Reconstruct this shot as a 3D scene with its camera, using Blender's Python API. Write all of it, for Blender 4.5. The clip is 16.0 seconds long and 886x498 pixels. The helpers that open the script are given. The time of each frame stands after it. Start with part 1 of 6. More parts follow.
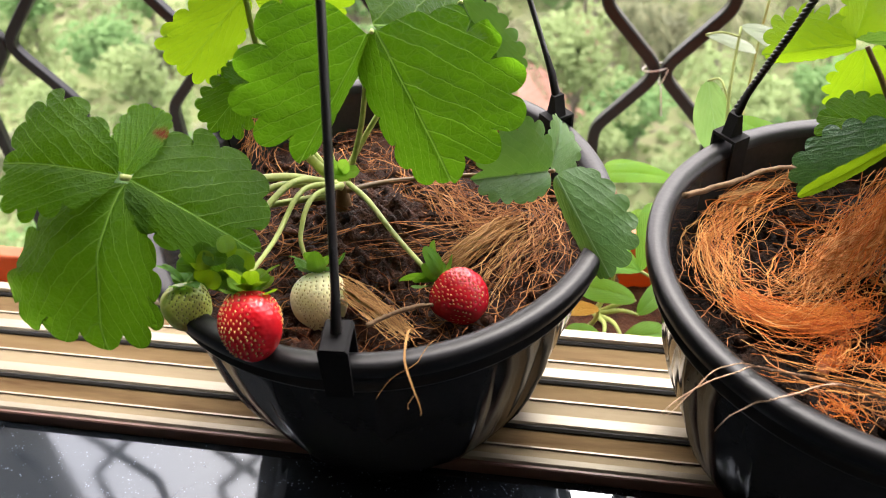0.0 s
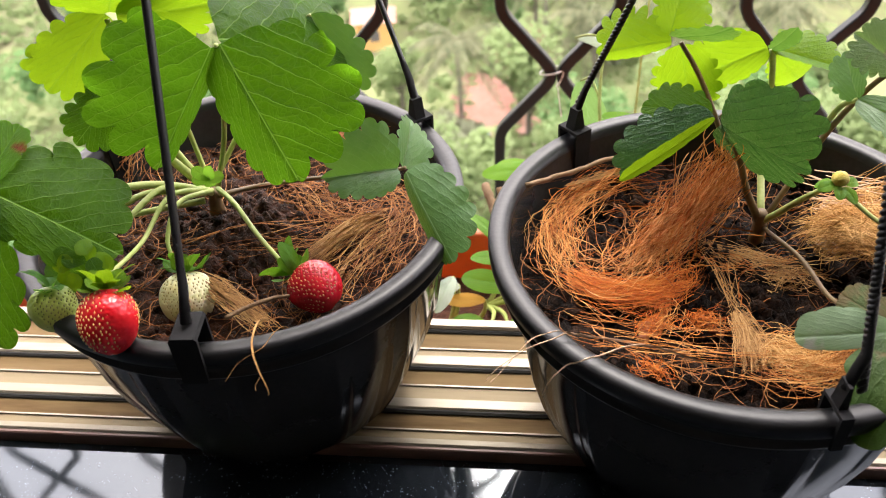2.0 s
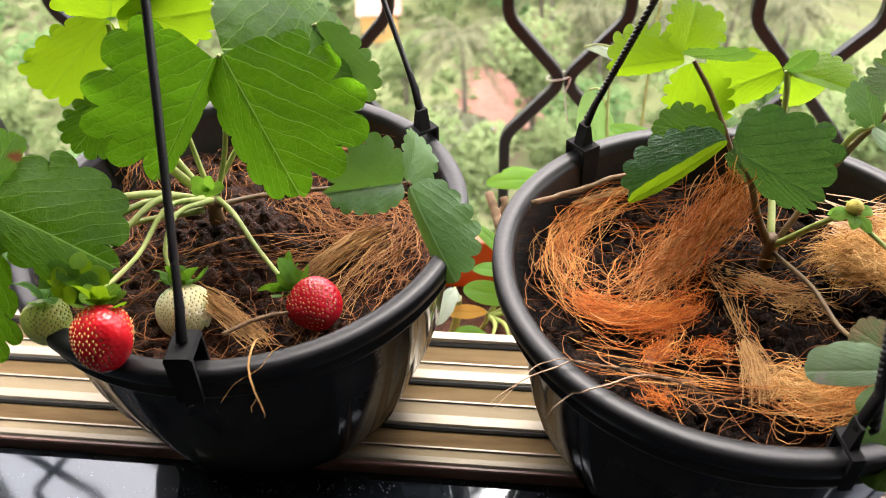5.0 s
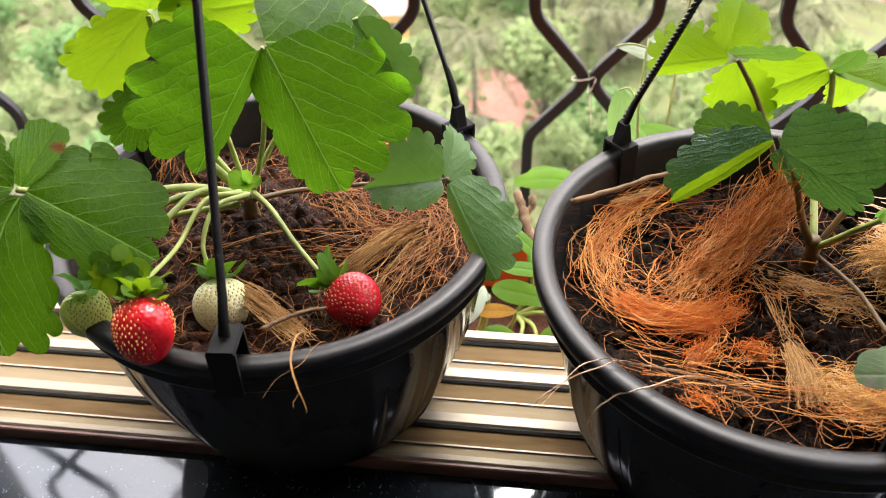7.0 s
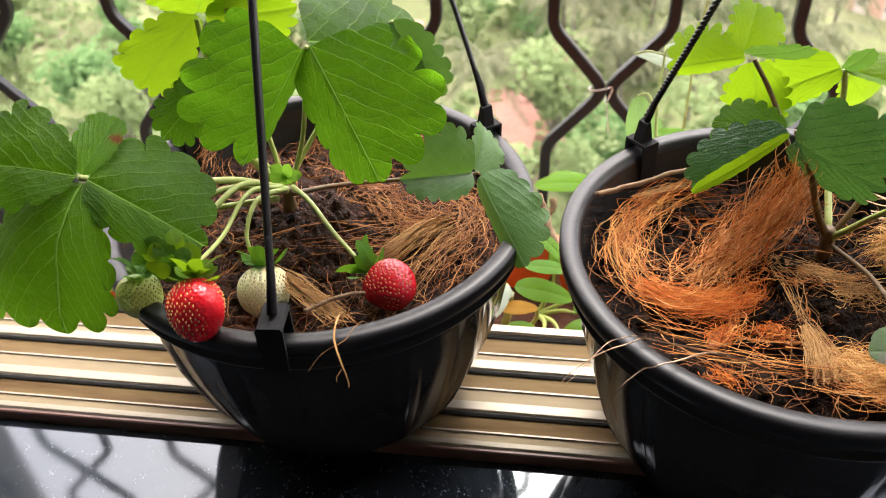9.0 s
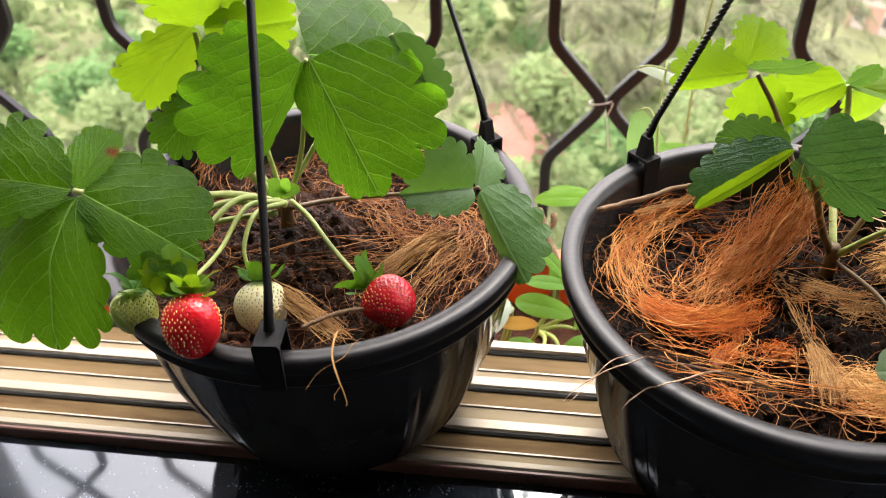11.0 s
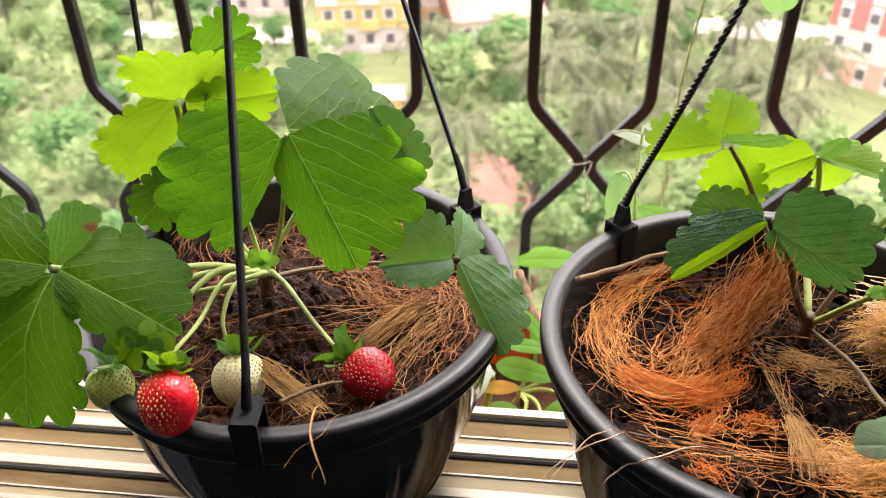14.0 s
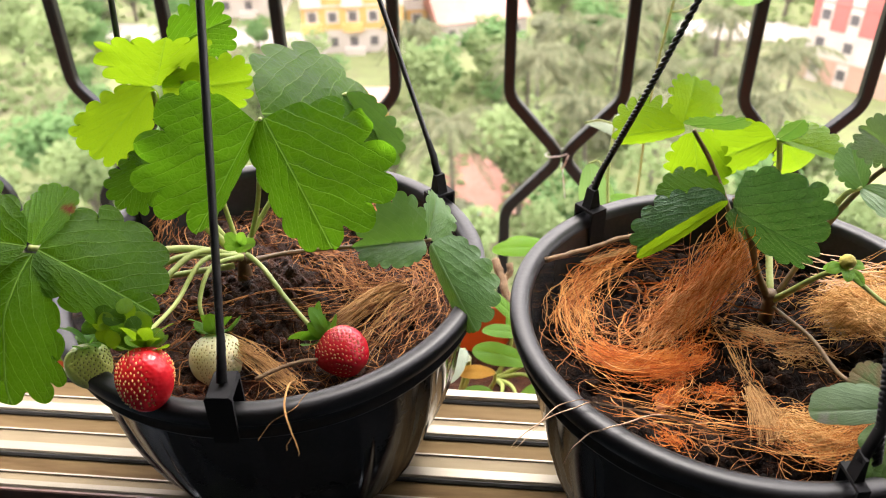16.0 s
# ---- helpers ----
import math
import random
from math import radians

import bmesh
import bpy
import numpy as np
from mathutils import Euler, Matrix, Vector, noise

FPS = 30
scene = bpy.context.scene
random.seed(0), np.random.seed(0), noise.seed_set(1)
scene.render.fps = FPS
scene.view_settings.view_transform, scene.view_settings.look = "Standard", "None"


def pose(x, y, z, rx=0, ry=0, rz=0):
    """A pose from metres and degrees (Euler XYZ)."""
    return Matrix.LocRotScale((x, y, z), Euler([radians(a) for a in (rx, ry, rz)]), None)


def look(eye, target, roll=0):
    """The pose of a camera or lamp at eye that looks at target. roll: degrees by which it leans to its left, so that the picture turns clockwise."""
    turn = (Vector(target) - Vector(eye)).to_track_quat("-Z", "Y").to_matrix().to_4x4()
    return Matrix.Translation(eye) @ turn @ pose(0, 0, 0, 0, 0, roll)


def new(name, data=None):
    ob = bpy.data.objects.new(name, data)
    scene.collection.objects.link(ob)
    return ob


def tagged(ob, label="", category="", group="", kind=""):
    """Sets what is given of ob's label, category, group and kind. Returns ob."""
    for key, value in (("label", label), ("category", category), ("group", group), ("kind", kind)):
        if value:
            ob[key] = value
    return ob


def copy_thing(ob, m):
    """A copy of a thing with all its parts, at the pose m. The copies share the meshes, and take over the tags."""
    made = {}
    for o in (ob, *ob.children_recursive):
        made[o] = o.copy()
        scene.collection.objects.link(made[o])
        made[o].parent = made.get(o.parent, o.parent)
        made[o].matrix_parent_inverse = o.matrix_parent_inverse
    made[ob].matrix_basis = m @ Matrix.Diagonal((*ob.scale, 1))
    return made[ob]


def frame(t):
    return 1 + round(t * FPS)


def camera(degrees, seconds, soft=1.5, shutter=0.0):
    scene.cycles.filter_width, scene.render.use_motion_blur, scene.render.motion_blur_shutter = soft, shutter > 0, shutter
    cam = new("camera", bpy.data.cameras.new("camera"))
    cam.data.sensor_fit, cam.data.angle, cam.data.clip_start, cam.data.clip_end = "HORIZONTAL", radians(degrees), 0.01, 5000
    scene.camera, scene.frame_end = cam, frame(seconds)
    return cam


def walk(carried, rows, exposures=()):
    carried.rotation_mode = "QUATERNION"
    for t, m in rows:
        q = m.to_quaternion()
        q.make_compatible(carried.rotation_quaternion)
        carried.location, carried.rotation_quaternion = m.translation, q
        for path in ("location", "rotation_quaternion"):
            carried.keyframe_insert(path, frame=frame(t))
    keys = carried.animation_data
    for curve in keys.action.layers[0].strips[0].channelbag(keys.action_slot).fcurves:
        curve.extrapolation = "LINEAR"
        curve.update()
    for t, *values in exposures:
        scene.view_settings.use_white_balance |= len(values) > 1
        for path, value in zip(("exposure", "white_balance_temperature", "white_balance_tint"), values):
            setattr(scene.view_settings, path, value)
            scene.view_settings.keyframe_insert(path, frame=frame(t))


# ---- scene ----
cam = camera(56.8, 16.0, 1.0)
cam.data.dof.use_dof = True
cam.data.dof.focus_distance = 0.385
cam.data.dof.aperture_fstop = 15.0
METRES, EYE, TILT, LEAN, TURN = 0.325, 0.375, -40.6, 1.95, 8.6
ROWS = [
    (0.0, 0.0, 0.0, 0.0, -0.0, 0.0, -0.0),
    (0.5, -0.0246, 0.0023, 0.0263, 0.1, -0.08, 0.78),
    (1.0, 0.04, -0.0264, 0.0096, -0.47, 0.23, 1.86),
    (1.5, 0.1132, -0.0531, -0.0143, -1.37, 0.6, 2.42),
    (2.0, 0.1505, -0.0886, -0.0331, -2.49, 0.81, 2.84),
    (2.5, 0.1937, -0.0978, -0.0438, -3.34, 0.77, 3.19),
    (3.0, 0.2137, -0.0953, -0.0185, -3.61, 0.65, 3.27),
    (3.5, 0.2192, -0.1003, -0.0171, -3.75, 0.33, 3.02),
    (4.0, 0.2033, -0.0936, -0.0082, -3.63, 0.2, 2.64),
    (4.5, 0.181, -0.0697, -0.0078, -3.18, 0.27, 2.16),
    (5.0, 0.1486, -0.0648, 0.002, -2.49, 0.36, 1.53),
    (7.5, 0.1042, -0.0539, -0.0039, -1.96, 0.5, 0.72),
    (8.0, 0.1035, -0.0643, -0.0051, -2.04, 0.98, 0.87),
    (8.5, 0.0914, -0.0854, -0.0254, -1.8, 1.45, 0.86),
    (9.0, 0.072, -0.1121, -0.0477, -1.22, 1.84, 0.62),
    (11.5, 0.0713, -0.0914, -0.0405, -1.44, 2.88, 0.36),
    (12.0, 0.1002, -0.0919, -0.0411, -1.8, 3.04, 0.53),
    (12.5, 0.0917, -0.1033, -0.0726, -1.84, 3.5, 0.46),
    (13.0, 0.106, -0.153, -0.0576, -1.88, 4.62, 0.42),
    (13.5, 0.0593, -0.1411, -0.0129, -1.84, 5.61, 0.48),
    (14.0, 0.0765, -0.1037, -0.0097, -2.46, 6.07, 0.75),
    (14.5, 0.1265, -0.119, -0.0116, -3.49, 6.55, 1.1),
    (15.0, 0.145, -0.1501, -0.0358, -4.08, 6.72, 1.3),
    (15.5, 0.1174, -0.1447, -0.0482, -3.92, 6.52, 1.26),
    (16.0, 0.0949, -0.1322, -0.0445, -3.41, 6.2, 1.25),
]
walk(cam, [(t, pose(0, 0, EYE, TILT, LEAN, TURN) @ pose(METRES * x, METRES * y, METRES * z, 90 + pitch, roll, yaw)) for t, x, y, z, yaw, pitch, roll in ROWS])

# ---- world, sun, exposure ----
scene.view_settings.exposure = 3.0
world = bpy.data.worlds.new("overcast_sky")
scene.world = world
world.use_nodes = True
wn = world.node_tree
sky = wn.nodes.new("ShaderNodeTexSky")
sky.sky_type = "NISHITA"
sky.sun_disc = False
sky.sun_elevation = radians(52)
sky.sun_rotation = radians(-12)
sky.dust_density = 3.0
sky.air_density = 1.0
wn.nodes["Background"].inputs["Strength"].default_value = 0.15
veil = wn.nodes.new("ShaderNodeMix")
veil.data_type = "RGBA"
veil.inputs[0].default_value = 0.82
veil.inputs[7].default_value = (6.65, 6.0, 6.1, 1)
wn.links.new(sky.outputs[0], veil.inputs[6])
wn.links.new(veil.outputs[2], wn.nodes["Background"].inputs["Color"])
sun = new("sun", bpy.data.lights.new("sun", "SUN"))
sun.data.energy = 0.5
sun.data.angle = radians(20)
sun.data.color = (1.0, 0.95, 0.87)
sun.matrix_world = look((4.5, 21, 27.5), (0, 0, 0))


# ---- building helpers ----
ORIGIN = {}


def thing(name, place, label, category, group="", kind=""):
    ob = new(name)
    ob.location = place
    ob.empty_display_size = 0.02
    ORIGIN[ob.name] = Vector(place)
    return tagged(ob, label, category, group, kind)


def fill(name, verts, faces, material, smooth=True, uvs=None):
    me = bpy.data.meshes.new(name)
    me.from_pydata([tuple(v) for v in verts], [], faces)
    me.materials.append(material)
    me.polygons.foreach_set("use_smooth", [smooth] * len(me.polygons))
    if uvs is not None:
        layer = me.uv_layers.new(name="UVMap")
        loops = np.empty(len(me.loops), dtype=np.int32)
        me.loops.foreach_get("vertex_index", loops)
        layer.data.foreach_set("uv", np.asarray(uvs, dtype=np.float32)[loops].ravel())
    me.update()
    return me


def part(name, verts, faces, material, parent=None, label="", smooth=True, uvs=None):
    """One mesh object; its vertices are given in world places."""
    at = ORIGIN[parent.name] if parent else Vector((0, 0, 0))
    ob = new(name, fill(name, np.asarray(verts, float) - np.array(at), faces, material, smooth, uvs))
    if parent:
        ob.parent = parent
        ORIGIN[ob.name] = at
    return tagged(ob, label)


def solo(name, verts, faces, material, label, category, kind="", smooth=True, uvs=None, group=""):
    return tagged(part(name, verts, faces, material, None, "", smooth, uvs), label, category, group, kind)


def join(*shapes):
    verts, faces, n = [], [], 0
    for v, f in shapes:
        verts.append(np.asarray(v, float))
        faces += [tuple(i + n for i in face) for face in f]
        n += len(v)
    return np.concatenate(verts), faces


def box(x0, x1, y0, y1, z0, z1, bevel=0.0):
    bm = bmesh.new()
    bmesh.ops.create_cube(bm, size=1)
    for v in bm.verts:
        v.co = ((x0 + x1) / 2 + v.co.x * (x1 - x0), (y0 + y1) / 2 + v.co.y * (y1 - y0), (z0 + z1) / 2 + v.co.z * (z1 - z0))
    if bevel:
        bmesh.ops.bevel(bm, geom=bm.edges[:], offset=bevel, segments=2, affect="EDGES", profile=0.5)
    bm.verts.index_update()
    out = [tuple(v.co) for v in bm.verts], [tuple(v.index for v in f.verts) for f in bm.faces]
    bm.free()
    return out


def lathe(profile, centre, turns=96, wave=None):
    """A turned shape from (radius, height) pairs; wave(angle, k) scales the radius."""
    verts, faces, n = [], [], len(profile)
    for i in range(turns):
        a = 2 * math.pi * i / turns
        for k, (r, z) in enumerate(profile):
            q = r + (wave(a, k) if wave else 0)
            verts.append((centre[0] + q * math.cos(a), centre[1] + q * math.sin(a), centre[2] + z))
    for i in range(turns):
        for k in range(n - 1):
            a, b = i * n + k, (i + 1) % turns * n + k
            faces.append((a, b, b + 1, a + 1))
    return verts, faces


def glide(points, count):
    """A smooth line through a few points (Catmull-Rom)."""
    p = np.asarray(points, float)
    p = np.vstack([2 * p[0] - p[1], p, 2 * p[-1] - p[-2]])
    out = []
    for s in np.linspace(0, len(p) - 3 - 1e-9, count):
        i, t = int(s), s - int(s)
        a, b, c, d = p[i : i + 4]
        out.append(0.5 * (2 * b + (c - a) * t + (2 * a - 5 * b + 4 * c - d) * t**2 + (3 * b - a - 3 * c + d) * t**3))
    return np.array(out)


def tube(line, radius, sides=6, flat=1.0):
    """A round bar along a line, radius a number or one per point."""
    line = np.asarray(line, float)
    n = len(line)
    rad = np.broadcast_to(np.asarray(radius, float), (n,))
    tan = np.gradient(line, axis=0)
    tan /= np.linalg.norm(tan, axis=1)[:, None] + 1e-12
    ref = np.array([0.31, 0.2, 0.93]) if abs(tan[0] @ np.array([0.31, 0.2, 0.93])) < 0.9 else np.array([1.0, 0, 0])
    u = np.cross(tan, ref)
    u /= np.linalg.norm(u, axis=1)[:, None] + 1e-12
    w = np.cross(tan, u)
    a = np.arange(sides) * 2 * math.pi / sides
    ring = line[:, None] + rad[:, None, None] * (np.cos(a)[None, :, None] * u[:, None] + flat * np.sin(a)[None, :, None] * w[:, None])
    faces = []
    for i in range(n - 1):
        for k in range(sides):
            j = (k + 1) % sides
            faces.append((i * sides + k, i * sides + j, (i + 1) * sides + j, (i + 1) * sides + k))
    faces.append(tuple(range(sides))[::-1])
    faces.append(tuple((n - 1) * sides + k for k in range(sides)))
    return ring.reshape(-1, 3), faces


# ---- materials ----
def material(name, build, rough=0.5, metal=0.0, spec=0.5):
    """build(nodes, links, principled) wires the colour and relief."""
    m = bpy.data.materials.new(name)
    m.use_nodes = True
    tree = m.node_tree
    p = tree.nodes["Principled BSDF"]
    p.inputs["Roughness"].default_value = rough
    p.inputs["Metallic"].default_value = metal
    p.inputs["Specular IOR Level"].default_value = spec
    build(tree.nodes, tree.links, p)
    return m


def noise_node(nodes, links, scale, detail=4.0, rough=0.6, stretch=None, coords="Object"):
    at = nodes.new("ShaderNodeTexCoord")
    n = nodes.new("ShaderNodeTexNoise")
    n.inputs["Scale"].default_value = scale
    n.inputs["Detail"].default_value = detail
    n.inputs["Roughness"].default_value = rough
    if stretch:
        mp = nodes.new("ShaderNodeMapping")
        mp.inputs["Scale"].default_value = stretch
        links.new(at.outputs[coords], mp.inputs["Vector"])
        links.new(mp.outputs[0], n.inputs["Vector"])
    else:
        links.new(at.outputs[coords], n.inputs["Vector"])
    return n


def ramp(nodes, links, source, stops):
    r = nodes.new("ShaderNodeValToRGB")
    while len(r.color_ramp.elements) < len(stops):
        r.color_ramp.elements.new(0.5)
    for e, (at, c) in zip(r.color_ramp.elements, stops):
        e.position, e.color = at, (*c, 1)
    links.new(source, r.inputs[0])
    return r


def mix(nodes, links, factor, a, b, how="MIX"):
    m = nodes.new("ShaderNodeMix")
    m.data_type, m.blend_type = "RGBA", how
    for sock, v in ((m.inputs[0], factor), (m.inputs[6], a), (m.inputs[7], b)):
        if hasattr(v, "is_output"):
            links.new(v, sock)
        else:
            sock.default_value = v if isinstance(v, (int, float)) else (*v, 1)
    return m.outputs[2]


def sums(nodes, links, how, a, b=0.0, c=0.0):
    m = nodes.new("ShaderNodeMath")
    m.operation = how
    for sock, v in zip(m.inputs, (a, b, c)):
        if hasattr(v, "is_output"):
            links.new(v, sock)
        else:
            sock.default_value = v
    return m.outputs[0]


def bump(nodes, links, p, height, strength, distance=0.001):
    b = nodes.new("ShaderNodeBump")
    b.inputs["Strength"].default_value = strength
    b.inputs["Distance"].default_value = distance
    links.new(height, b.inputs["Height"])
    links.new(b.outputs[0], p.inputs["Normal"])
    return b


def mottled(name, colours, scale, rough=0.6, fine=None, relief=0.3, distance=0.001, metal=0.0, spec=0.5, stretch=None, island=0.0):
    """Colour from two scales of noise, with a fine relief."""

    def build(nodes, links, p):
        a = noise_node(nodes, links, scale, stretch=stretch)
        b = noise_node(nodes, links, fine or scale * 6, stretch=stretch)
        f = sums(nodes, links, "MULTIPLY_ADD", b.outputs[0], 0.45, sums(nodes, links, "MULTIPLY", a.outputs[0], 0.55))
        if island:
            g = nodes.new("ShaderNodeNewGeometry")
            f = sums(nodes, links, "ADD", f, sums(nodes, links, "MULTIPLY_ADD", g.outputs["Random Per Island"], island, -island / 2))
        n = len(colours)
        stops = [(0.32 + 0.36 * i / max(1, n - 1), c) for i, c in enumerate(colours)]
        links.new(ramp(nodes, links, f, stops).outputs[0], p.inputs["Base Color"])
        bump(nodes, links, p, b.outputs[0], relief, distance)

    return material(name, build, rough, metal, spec)


def leaf_material(name, dark, light, through_colour, vein, share, rough=0.46, blotch=None, stain=None, spec=0.16, relief=0.8, ribbed=0.65):
    """Leaf blade: veins in the blade's own coordinates, light passing through."""

    def build(nodes, links, p):
        uv = nodes.new("ShaderNodeUVMap")
        sep = nodes.new("ShaderNodeSeparateXYZ")
        links.new(uv.outputs[0], sep.inputs[0])
        x = sums(nodes, links, "ABSOLUTE", sums(nodes, links, "SUBTRACT", sep.outputs[0], 0.5))
        side = sums(nodes, links, "SUBTRACT", sep.outputs[1], sums(nodes, links, "MULTIPLY_ADD", sums(nodes, links, "MULTIPLY", x, x), 0.5, sums(nodes, links, "MULTIPLY", x, 1.50)))
        wob = noise_node(nodes, links, 3.2, 3.0, coords="UV")
        side = sums(nodes, links, "MULTIPLY_ADD", sums(nodes, links, "SUBTRACT", wob.outputs[0], 0.5), 0.17, side)
        wave = sums(nodes, links, "PINGPONG", sums(nodes, links, "MULTIPLY", side, 6.0), 0.5)
        reach = sums(nodes, links, "MULTIPLY_ADD", x, 40.0, 23.0)
        ribs = sums(nodes, links, "SUBTRACT", 1.35, sums(nodes, links, "MULTIPLY", wave, reach))
        ribs = sums(nodes, links, "MAXIMUM", sums(nodes, links, "MINIMUM", ribs, 1.0), 0.0)
        mid = sums(nodes, links, "MAXIMUM", sums(nodes, links, "MINIMUM", sums(nodes, links, "SUBTRACT", 1.3, sums(nodes, links, "MULTIPLY", x, 150.0)), 1.0), 0.0)
        def web_of(scale, sharp):
            net = nodes.new("ShaderNodeTexVoronoi")
            net.feature = "DISTANCE_TO_EDGE"
            net.inputs["Scale"].default_value = scale
            links.new(uv.outputs[0], net.inputs["Vector"])
            return net, sums(nodes, links, "MAXIMUM", sums(nodes, links, "SUBTRACT", 1.0, sums(nodes, links, "MULTIPLY", net.outputs[0], sharp)), 0.0)

        net, web = web_of(30.0, 10.0)
        twigs, side_web = web_of(11.0, 20.0)
        veins = sums(nodes, links, "MAXIMUM", sums(nodes, links, "MULTIPLY", ribs, ribbed), mid)
        veins = sums(nodes, links, "MAXIMUM", veins, sums(nodes, links, "MULTIPLY", side_web, 0.26 * ribbed + 0.02))
        veins = sums(nodes, links, "MAXIMUM", veins, sums(nodes, links, "MULTIPLY", web, 0.13 * ribbed + 0.02))
        patch = noise_node(nodes, links, 45.0, 5.0)
        base = ramp(nodes, links, patch.outputs[0], [(0.35, dark), (0.68, light)]).outputs[0]
        glow = through_colour
        if blotch:
            spots = noise_node(nodes, links, 70.0, 3.0)
            where = ramp(nodes, links, spots.outputs[0], [(blotch[1], (0, 0, 0)), (blotch[1] + 0.1, (1, 1, 1))]).outputs[0]
            base = mix(nodes, links, where, base, blotch[0])
            glow = mix(nodes, links, where, through_colour, blotch[0])
        if stain:
            at = nodes.new("ShaderNodeTexCoord")
            far = nodes.new("ShaderNodeVectorMath")
            far.operation = "DISTANCE"
            links.new(at.outputs["Object"], far.inputs[0])
            far.inputs[1].default_value = stain[0]
            fray = noise_node(nodes, links, 330.0, 4.0)
            ragged = sums(nodes, links, "MULTIPLY_ADD", fray.outputs[0], stain[1] * 1.2, far.outputs["Value"])
            rust = ramp(nodes, links, sums(nodes, links, "DIVIDE", ragged, stain[1] * 2), [(0.55, (1, 1, 1)), (0.78, (0, 0, 0))]).outputs[0]
            base = mix(nodes, links, rust, base, stain[2])
            glow = mix(nodes, links, rust, glow, stain[2])
        base = mix(nodes, links, veins, base, vein)
        links.new(base, p.inputs["Base Color"])
        pillow = sums(nodes, links, "SINE", sums(nodes, links, "MULTIPLY", wave, math.pi))
        hump = sums(nodes, links, "MULTIPLY_ADD", pillow, 0.12, sums(nodes, links, "MULTIPLY", veins, -0.20))
        hump = sums(nodes, links, "MULTIPLY_ADD", patch.outputs[0], 0.05, sums(nodes, links, "MULTIPLY_ADD", sums(nodes, links, "MINIMUM", net.outputs[0], 0.25), 0.14, hump))
        hump = sums(nodes, links, "MULTIPLY_ADD", sums(nodes, links, "MINIMUM", twigs.outputs[0], 0.2), 0.24, hump)
        b = bump(nodes, links, p, hump, relief, 0.0026)
        t = nodes.new("ShaderNodeBsdfTranslucent")
        if hasattr(glow, "is_output"):
            links.new(mix(nodes, links, veins, glow, vein), t.inputs[0])
        else:
            links.new(mix(nodes, links, sums(nodes, links, "MULTIPLY", veins, 0.9), glow, vein), t.inputs[0])
        links.new(b.outputs[0], t.inputs["Normal"])
        blend = nodes.new("ShaderNodeMixShader")
        blend.inputs[0].default_value = share
        links.new(p.outputs[0], blend.inputs[1])
        links.new(t.outputs[0], blend.inputs[2])
        links.new(blend.outputs[0], nodes["Material Output"].inputs[0])

    return material(name, build, rough, 0.0, spec)


